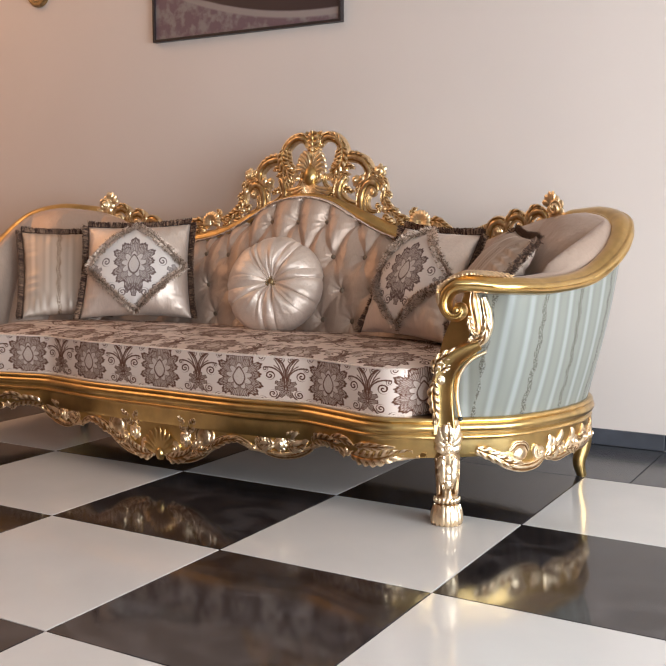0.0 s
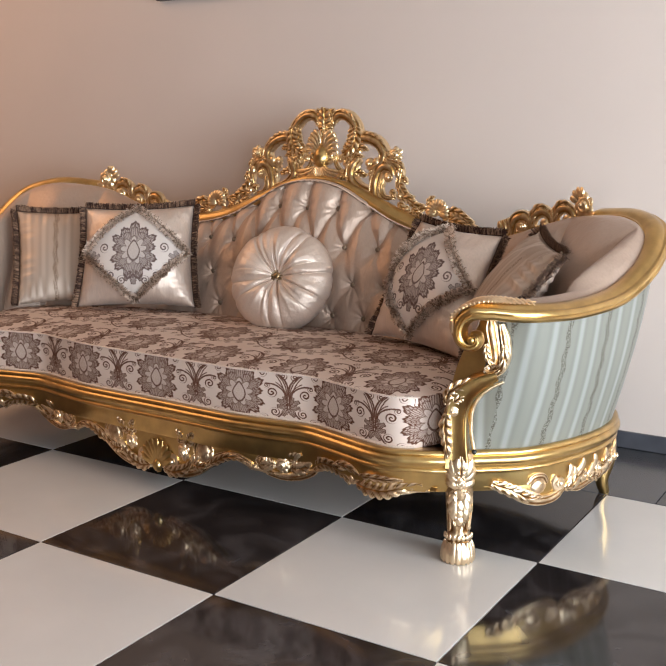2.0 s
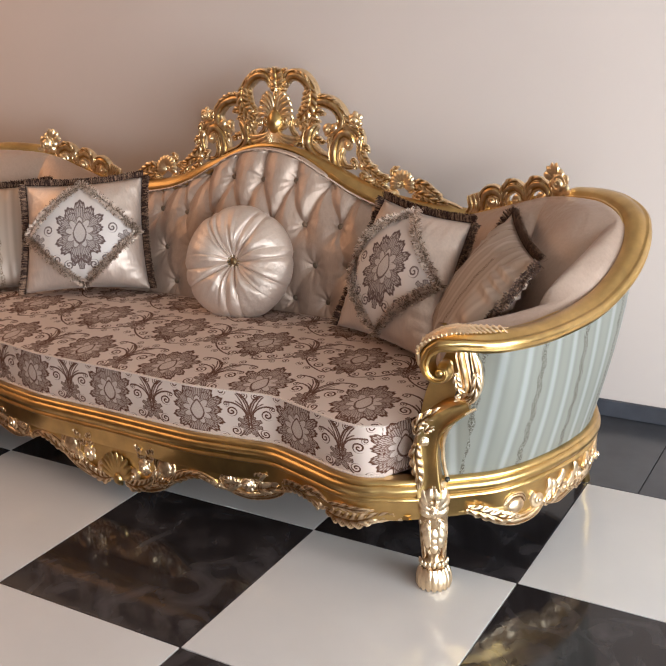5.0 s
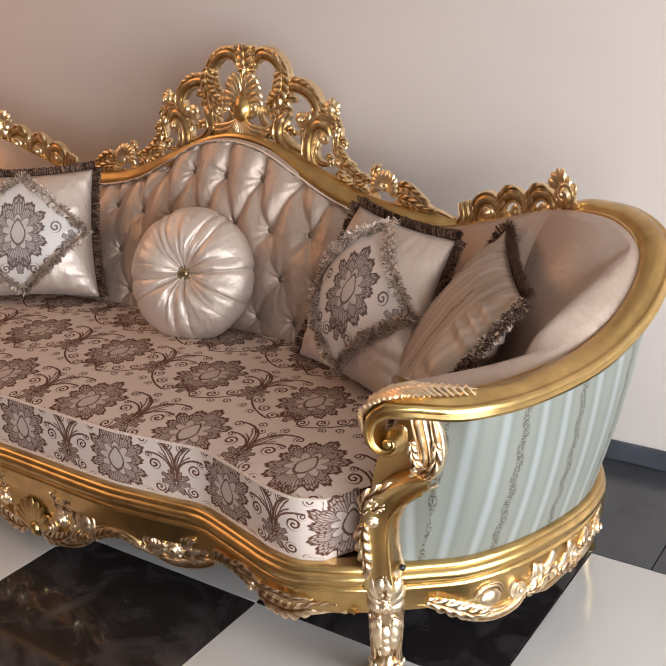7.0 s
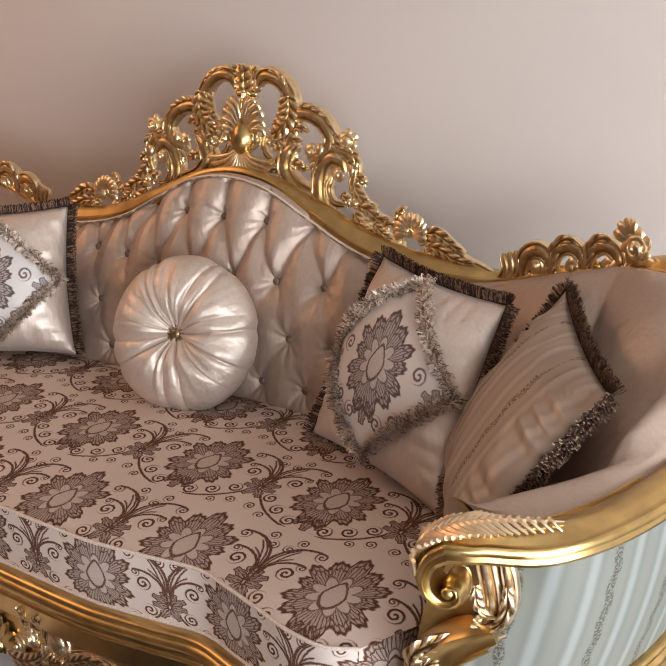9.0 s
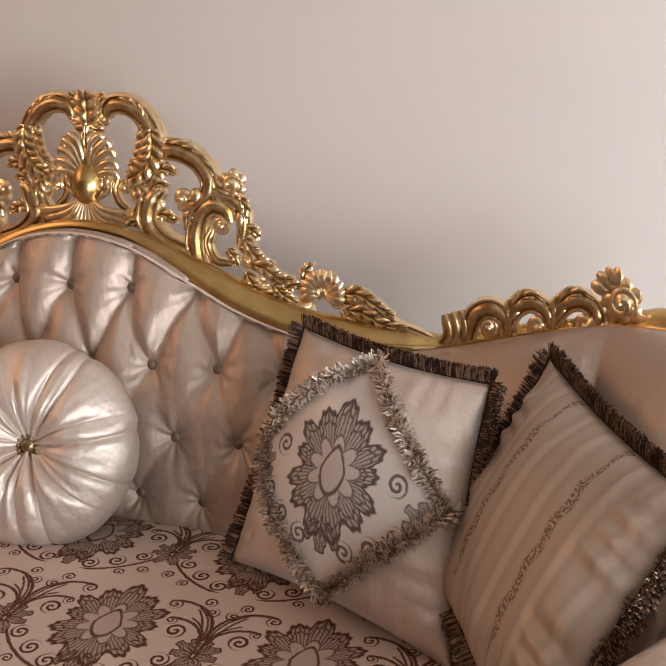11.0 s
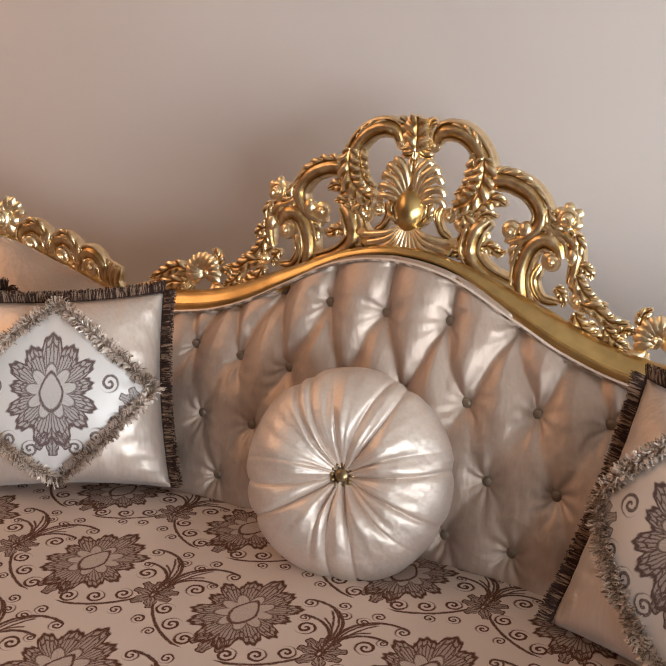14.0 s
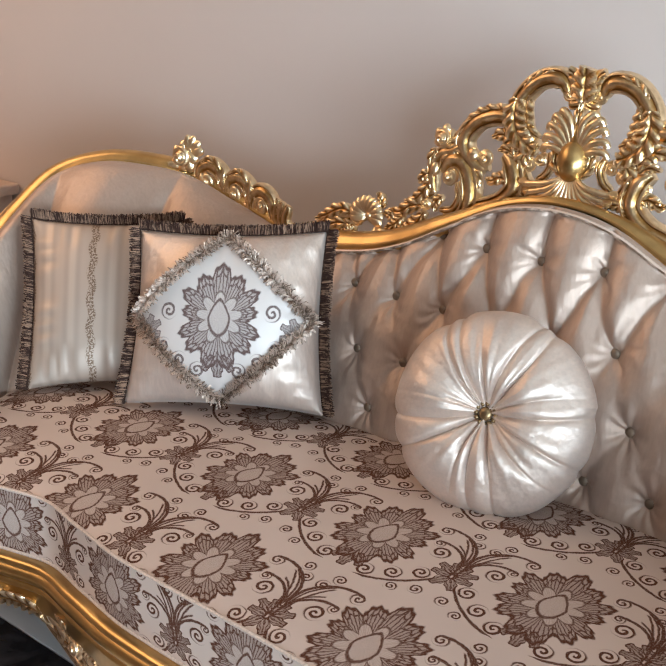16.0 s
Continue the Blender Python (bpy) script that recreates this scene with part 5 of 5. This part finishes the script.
    ball(bm, Vector((1.038, 0.53, 0.302)), 0.007, k=10)
    both("nail", bm, M_dark, sofa, "dark upholstery nail")


arm_front()

# ---- things on and by the wall ----


def picture():
    x0, x1, z0, z1, y = -1.627, -0.615, 1.672, 2.36, WALL_Y
    e = new("picture")
    e.location = ((x0 + x1) / 2, y, z0)
    tagged(e, "unglazed mauve and grey abstract picture in a thin dark frame", "picture")
    w, h = x1 - x0, z1 - z0
    bm = bmesh.new()
    for a, b, c, d in ((-w / 2, 0, w / 2, 0.012), (-w / 2, h - 0.012, w / 2, h), (-w / 2, 0.012, -w / 2 + 0.012, h - 0.012), (w / 2 - 0.012, 0.012, w / 2, h - 0.012)):
        box(bm, a, -0.03, b, c, -0.001, d, 0.002)
    part("frame", bm, M_frame, e, "thin dark wooden frame", smooth=False)
    bm = bmesh.new()
    box(bm, -w / 2 + 0.012, -0.018, 0.012, w / 2 - 0.012, -0.004, h - 0.012)
    part("canvas", bm, M_canvas, e, "mauve and grey painted canvas", smooth=False)


def canvas_paint():
    m = bpy.data.materials.new("canvas_paint")
    m.use_nodes = True
    nt = m.node_tree
    b = nt.nodes["Principled BSDF"]
    tc = nt.nodes.new("ShaderNodeTexCoord").outputs["Object"]
    sp = nt.nodes.new("ShaderNodeSeparateXYZ")
    nt.links.new(tc, sp.inputs[0])
    x, z = Fn(nt, sp.outputs[0]), Fn(nt, sp.outputs[2])
    n = noise_of(nt, tc, 26.0, 6.0)
    base = blend(nt, 1.0 - n.below(0.55, 0.12), (0.13, 0.075, 0.085), (0.2, 0.16, 0.15))
    # a pale band curves across, and a dark shape fills the corner over it
    curve = z - ((x + 0.22) * -0.32 + (x + 0.22) * (x + 0.22) * 0.25 + 0.15)
    band = curve.abs().below(0.014, 0.006)
    dark = 1.0 - curve.below(0.014, 0.004)
    c = blend(nt, dark, base, (0.035, 0.018, 0.018))
    c = blend(nt, band, c, (0.25, 0.2, 0.18))
    nt.links.new(c, b.inputs["Base Color"])
    b.inputs["Roughness"].default_value = 0.5
    return m


M_canvas = canvas_paint()
picture()


def medallion():
    bm = bmesh.new()
    k = 40
    rows = []
    for r, h in ((0.0, 0.03), (0.02, 0.028), (0.03, 0.018), (0.045, 0.02), (0.055, 0.026), (0.065, 0.024), (0.07, 0.012), (0.07, 0.0)):
        rows.append([Vector((r * math.cos(2 * math.pi * j / k), -h, r * math.sin(2 * math.pi * j / k))) for j in range(k)])
    grid(bm, rows, close_u=True)
    for j in range(18):
        a = 2 * math.pi * j / 18
        ball(bm, Vector((0.047 * math.cos(a), -0.022, 0.047 * math.sin(a))), 0.006, k=8)
    bmesh.ops.remove_doubles(bm, verts=bm.verts, dist=1e-5)
    ob = thing("wall_medallion", bm, M_medal, "small round bronze medallion hung on the wall", "ornament")
    ob.location = (-2.38, WALL_Y - 0.0005, 1.985)


medallion()


def cabinet():
    e = new("low_cabinet")
    e.location = (-3.25, 1.5, 0)
    tagged(e, "low pale brown wooden cabinet standing against the wall", "cabinet")
    bm = bmesh.new()
    box(bm, -0.34, -0.18, 0.04, 0.34, 0.2, 0.58, 0.006)
    part("body", bm, M_cabinet, e, smooth=False)
    bm = bmesh.new()
    box(bm, -0.37, -0.21, 0.58, 0.37, 0.215, 0.62, 0.008)
    part("top", bm, M_cabinet, e, smooth=False)
    for s in (-1, 1):
        bm = bmesh.new()
        box(bm, s * 0.168 - 0.155, -0.195, 0.09, s * 0.168 + 0.155, -0.182, 0.54, 0.004)
        d = part("door", bm, M_cabinet, e, smooth=False)
        bm = bmesh.new()
        ball(bm, Vector((s * 0.03, -0.205, 0.33)), 0.01)
        part("knob", bm, M_medal, d)
    for sx in (-0.28, 0.28):
        for sy in (-0.13, 0.15):
            bm = bmesh.new()
            box(bm, sx - 0.025, sy - 0.025, 0, sx + 0.025, sy + 0.025, 0.04, 0.004)
            part("foot", bm, M_cabinet, e, smooth=False)


cabinet()

# ---- seat cushion ----


def seat_cushion():
    ends_b = [p for p in cr(full([(u * 1.0, v + 0.02, 0) for u, v in INNER[:13]]), 6)]
    nb = len(ends_b)
    rows_top = []
    for i, b in enumerate(ends_b):
        f = i / (nb - 1) * 2 - 1
        u = 0.897 * f
        fr = Vector((u, front_v(u), 0))
        rows_top.append((fr, b))
    bm = bmesh.new()
    rows = []
    m = 24
    for i, (a, b) in enumerate(rows_top):
        f = abs(i / (nb - 1) * 2 - 1)
        side = min(1, (1 - f) / 0.03)
        col = [Vector((a.x, a.y, 0.302)), Vector((a.x, a.y - 0.002, 0.32)), Vector((a.x, a.y - 0.005, 0.37)), Vector((a.x, a.y - 0.002, 0.42)), Vector((a.x, a.y, 0.436))]
        for j in range(1, m + 1):
            g = j / m
            p = a.lerp(b, g)
            col.append(Vector((p.x, p.y, 0.436 + 0.02 * math.sin(math.pi * g) ** 0.6 * min(1, (1 - f) / 0.15 + 0.1))))
        col.append(Vector((b.x, b.y, 0.302)))
        rows.append(col)
    vs = grid(bm, rows)
    bm.faces.new(vs[0])
    bm.faces.new(vs[-1][::-1])
    arc = [0.0]
    for i in range(1, nb):
        arc.append(arc[-1] + (rows_top[i][0] - rows_top[i - 1][0]).length)
    spot = {v: (arc[i] - arc[nb // 2], j) for i, col in enumerate(vs) for j, v in enumerate(col)}

    def flat_uv(f, v):
        if len(f.verts) > 4:
            return math.copysign(arc[-1] / 2 + v.co.y - 0.48, v.co.x), 0.295 + (v.co.z - 0.37) * 1.25
        if max(spot[w][1] for w in f.verts) <= 4:
            return spot[v][0], 0.295 + (v.co.z - 0.37) * 1.25
        return v.co.x, v.co.y
    lay_uv(bm, flat_uv)
    ob = thing("seat_cushion", bm, M_damask, "long beige seat cushion in brown damask, on the gilt sofa", "cushion")
    ob.matrix_world = SOFA
    for z in (0.4365, 0.3045):
        bm = bmesh.new()
        sweep(bm, [Vector((a.x, a.y - 0.001, z)) for a, b in rows_top], lambda i, m: circle(0.0036, 6))
        part("piping", bm, M_piping, ob, "pale piped seam")


seat_cushion()


def curl_thread(bm, p, d, nrm, length, width, side):
    """One thread that loops up and back over itself."""
    w = side * width
    pts = (p, p + d * length * 0.6 + nrm * length * 0.4, p + d * length + nrm * length * 0.3, p + d * length * 0.9 - nrm * length * 0.05)
    vs = [(bm.verts.new(q - w), bm.verts.new(q + w)) for q in pts]
    for (a, b), (c, e) in zip(vs, vs[1:]):
        bm.faces.new((a, b, e, c))


def pillow(name, corners, thick, material, label, diamond=False, sag=0.07, wrinkle=0.006, seed=1):
    """A square pillow between four corners (top left, top right, bottom left, bottom right), seen from the front."""
    tl, tr, bl, br = [Vector(c) for c in corners]
    base = (bl + br) / 2
    tl, tr, bl, br = tl - base, tr - base, bl - base, br - base
    nrm = (tr - tl).cross(bl - tl).normalized()
    nrm = nrm if nrm.z > 0 or nrm.y < -0.5 else -nrm
    rnd = random.Random(seed)
    wide, high = ((tr - tl).length + (br - bl).length) / 2, ((tl - bl).length + (tr - br).length) / 2
    n = 40

    def spot(x, y, sgn, lift=0.0):
        xx = x * (1 - sag * (1 - y * y) * abs(x))
        yy = y * (1 - sag * (1 - x * x) * abs(y))
        aa, bb = (xx + 1) / 2, (yy + 1) / 2
        p = (tl.lerp(tr, aa)).lerp(bl.lerp(br, aa), bb)
        h = thick * 0.5 * (max(0, (1 - abs(x) ** 2.4)) * max(0, (1 - abs(y) ** 2.4))) ** 0.62
        # gathers that run in from the seams, and soft hollows
        e = max(abs(x), abs(y))
        along = y if abs(x) > abs(y) else x
        h += wrinkle * math.sin(along * 24 + 2.5 * math.sin(along * 7 + seed)) * max(0, (e - 0.55) / 0.45) * (1 - e) * 4
        h += thick * 0.07 * noise.noise(Vector((x * 1.6 + seed * 7, y * 1.6, sgn))) * (1 - e)
        return p + nrm * (h * sgn + lift)

    bm = bmesh.new()
    lay = bm.loops.layers.uv.new("UVMap")
    for sgn in (1, -1):
        vs = grid(bm, [[spot(2 * i / n - 1, 2 * j / n - 1, sgn) for j in range(n + 1)] for i in range(n + 1)])
        tag = {v: (i / n * wide, -j / n * high) for i, r in enumerate(vs) for j, v in enumerate(r)}
        for f in bm.faces:
            for lp in f.loops:
                if lp.vert in tag:
                    lp[lay].uv = tag[lp.vert]
    bmesh.ops.remove_doubles(bm, verts=bm.verts, dist=1e-4)
    e = new(name)
    e.location = base
    tagged(e, label, "pillow", "pillows on the sofa")
    part("cover", bm, material, e, sharp=120)
    # brush fringe round the seam
    bm = bmesh.new()
    for k in range(4):
        if k == 2 and seed != 3:
            continue
        for i in range(2200):
            f = 2 * (i + rnd.random()) / 2200 - 1
            x, y = ((f, -1), (1, f), (-f, 1), (-1, -f))[k]
            p = spot(x, y, 1)
            out = ((tr - tl).normalized() * ((0, 1, 0, -1)[k]) + (tl - bl).normalized() * ((1, 0, -1, 0)[k]))
            along = (tr - tl).normalized() if k % 2 == 0 else (tl - bl).normalized()
            d = (out * rnd.uniform(0.8, 1) + nrm * rnd.uniform(-0.5, 0.75) + along * rnd.uniform(-0.15, 0.15)).normalized()
            curl_thread(bm, p - out * 0.004, d, nrm * rnd.uniform(-0.5, 0.6), rnd.uniform(0.019, 0.029), 0.0008, along)
    tagged(part("fringe", bm, M_fringe, e, "dark brown brush fringe", smooth=False), kind="stuff")
    bm = bmesh.new()
    seam = [spot(x, y, 1) for k in ((3, 0, 1) if seed != 3 else range(4)) for x, y in [((f, -1), (1, f), (-f, 1), (-1, -f))[k] for f in [i / 12 - 1 for i in range(24)]]]
    sweep(bm, seam, lambda i, m: circle(0.0045, 6), closed=seed == 3)
    part("cord", bm, M_fringe_core, e, "dark twisted cord")
    if diamond:
        k = 24
        bm = bmesh.new()
        lay = bm.loops.layers.uv.new("UVMap")
        q = 0.96
        vs, tag = [], {}
        for i in range(k + 1):
            row = []
            for j in range(k + 1):
                s, t = 2 * i / k - 1, 2 * j / k - 1
                x, y = q * (s - t) / 2, q * (s + t) / 2
                v = bm.verts.new(spot(x, y, 1, 0.003))
                tag[v] = (x * wide / 2, -y * high / 2)
                row.append(v)
            vs.append(row)
        for i in range(k):
            for j in range(k):
                f = bm.faces.new((vs[i][j], vs[i + 1][j], vs[i + 1][j + 1], vs[i][j + 1]))
                for lp in f.loops:
                    lp[lay].uv = tag[lp.vert]
        part("diamond_patch", bm, M_diamond, e, "pale damask diamond with a brown palmette")
        bm = bmesh.new()
        cs = [(0, -q), (q, 0), (0, q), (-q, 0)]
        for c in range(4):
            (x0, y0), (x1, y1) = cs[c], cs[(c + 1) % 4]
            for i in range(1300):
                f = (i + rnd.random()) / 1300
                x, y = x0 + (x1 - x0) * f, y0 + (y1 - y0) * f
                p = spot(x, y, 1, 0.003)
                along = (spot(x + (x1 - x0) * 0.02, y + (y1 - y0) * 0.02, 1) - p).normalized()
                side = along.cross(nrm).normalized() * rnd.choice((-1, 1))
                d = (side * rnd.uniform(0.3, 1.0) + nrm * rnd.uniform(-0.1, 0.8) + along * rnd.uniform(-1.0, 1.0)).normalized()
                curl_thread(bm, p - side * 0.004, d, nrm, rnd.uniform(0.012, 0.026), 0.0011, (along + side * rnd.uniform(-0.5, 0.5)).normalized())
        tagged(part("looped_trim", bm, M_trim, e, "pale gold looped trim", smooth=False), kind="stuff")
    return e


pillow("square_pillow", [(-1.386, 0.991, 0.822), (-1.038, 1.217, 0.835), (-1.328, 0.868, 0.462), (-0.952, 1.103, 0.462)], 0.19, M_pillow,
       "square champagne satin pillow with a fringed damask diamond", True, seed=1)
pillow("square_pillow", [(-0.067, 1.204, 0.822), (0.278, 1.075, 0.80), (-0.141, 1.007, 0.462), (0.272, 0.812, 0.462)], 0.19, M_pillow,
       "square champagne satin pillow with a fringed damask diamond", True, seed=2)


def on_sofa(p):
    return SOFA @ Vector(p)


pillow("striped_pillow", [on_sofa(p) for p in ((0.925, 1.2, 0.815), (1.152, 0.8, 0.79), (0.775, 0.998, 0.525), (0.98, 0.585, 0.51))], 0.13, M_stripe_beige,
       "striped beige satin pillow with dark fringe, leaning on the arm", seed=3, wrinkle=0.014)
pillow("striped_pillow", [on_sofa(p) for p in ((-1.15, 0.92, 0.8), (-0.87, 1.15, 0.8), (-0.975, 0.755, 0.46), (-0.75, 1.0, 0.46))], 0.11, M_stripe_beige,
       "striped beige satin pillow with dark fringe, leaning on the arm", seed=4)


def round_pillow():
    bm = bmesh.new()
    k, m = 420, 56
    rnd = random.Random(5)
    count = 15
    folds = [(j + rnd.uniform(-0.28, 0.28)) / count * 2 * math.pi for j in range(count)]
    reach = [0.3 if j % 3 != 1 else rnd.uniform(0.1, 0.16) for j in range(count)]
    twist = [rnd.uniform(-0.22, 0.22) for j in range(count)]
    rows = []
    for i in range(m + 1):
        f = math.pi * i / m
        s = math.sin(f)
        r = 0.186 * s ** 0.93
        front = f < math.pi / 2
        row = []
        for j in range(k):
            a = 2 * math.pi * j / k
            gap = [(a - folds[q] - twist[q] * (r / 0.18) ** 1.5 + math.pi) % (2 * math.pi) - math.pi for q in range(count)]
            q = min(range(count), key=lambda z: abs(gap[z]))
            arc = gap[q] * max(r, 0.01)
            # each pleat laps over its neighbour: steep on one side, slack on the other
            lap = math.exp(-((abs(arc) / (0.0026 if arc > 0 else 0.0055)) ** 1.1)) * (1 - min(1.0, abs(gap[q]) / 0.24) ** 2) ** 2
            fade = max(0.0, 1 - (r / reach[q]) ** 2)
            deep = (0.0115 * fade + 0.002) * lap * min(1, s * 4) * (1.0 if front else 0.3)
            puff = 0.003 * min(1, abs(arc) / 0.02) * math.sin(math.pi * min(1, r / 0.19)) + 0.012 * noise.noise(Vector((2.5 * math.cos(a), 2.5 * math.sin(a), r * 8))) + 0.0022 * noise.noise(Vector((9 * math.cos(a), 9 * math.sin(a), r * 14)))
            h = 0.085 * math.cos(f) * (1 - 0.5 * math.exp(-((r / 0.05) ** 2)))
            rim = max(0.0, (s - 0.72) / 0.28)
            nick = 0.004 * math.exp(-((arc / 0.016) ** 2)) * rim * (reach[q] > 0.2) - 0.004 * rim * noise.noise(Vector((2 * math.cos(a), 2 * math.sin(a), 3.3)))
            r2 = r - nick - deep * 0.4 * rim
            row.append(Vector((r2 * math.cos(a), r2 * math.sin(a), h + (puff - deep) * abs(math.cos(f)) * (1 if front else -1))))
        rows.append(row)
    grid(bm, rows, close_u=True)
    bmesh.ops.remove_doubles(bm, verts=bm.verts, dist=1e-5)
    n = Vector((0.21, -0.9, 0.36)).normalized()
    c = Vector((-0.515, 1.012, 0.626)) - n * 0.045
    e = new("round_pillow")
    e.matrix_world = look(c, c - n)
    tagged(e, "round pleated champagne satin pillow with a beaded button", "pillow", "pillows on the sofa")
    part("cover", bm, M_pillow, e, "gathered champagne satin", sharp=179)
    bm = bmesh.new()
    ball(bm, Vector((0, 0, 0.045)), 0.013, 1, 1, 0.6, 12)
    for j in range(12):
        a = 2 * math.pi * j / 12
        ball(bm, Vector((0.018 * math.cos(a), 0.018 * math.sin(a), 0.044)), 0.0048, k=8)
    part("beaded_button", bm, M_bead, e, "bronze beaded button")


round_pillow()

# ---- floor tiles and skirting ----


def tiles():
    def slab(w, d):
        bm = bmesh.new()
        box(bm, 0.0015, 0.0015, -0.012, w - 0.0015, d - 0.0015, 0, 0.001)
        return bm
    mw, mb = mesh("white_tile", slab(TILE, TILE), M_white, False), mesh("black_tile", slab(TILE, TILE), M_black, False)
    for i in range(-7, 6):
        for j in range(-8, 2):
            if i * TILE < X0 or (i + 1) * TILE > X1 + 0.01:
                continue
            white = (i + j) % 2 == 0
            ob = new("white_tile" if white else "black_tile", mw if white else mb)
            ob.parent = floor
            ob.location = (i * TILE, j * TILE, 0)
    mg = mesh("grey_tile", slab(TILE, WALL_Y - 1.2), M_grey, False)
    ms = bmesh.new()
    box(ms, 0.001, -0.012, 0.002, TILE - 0.001, -0.001, 0.062, 0.002)
    ms = mesh("skirting_tile", ms, M_skirt, False)
    bm = bmesh.new()
    box(bm, X0, WALL_Y - 0.001, 0.0, X1, WALL_Y - 0.0002, 0.06)
    skirt = thing("baseboard", bm, M_grey, "low dark grey tile skirting along the wall", "baseboard", "structure", smooth=False)
    for i in range(-8, 5):
        ob = new("grey_tile", mg)
        ob.parent = floor
        ob.location = (0.15 + i * TILE, 1.2, 0)
        ob = new("skirting_tile", ms)
        ob.parent = skirt
        ob.location = (0.15 + i * TILE, WALL_Y, 0)


tiles()
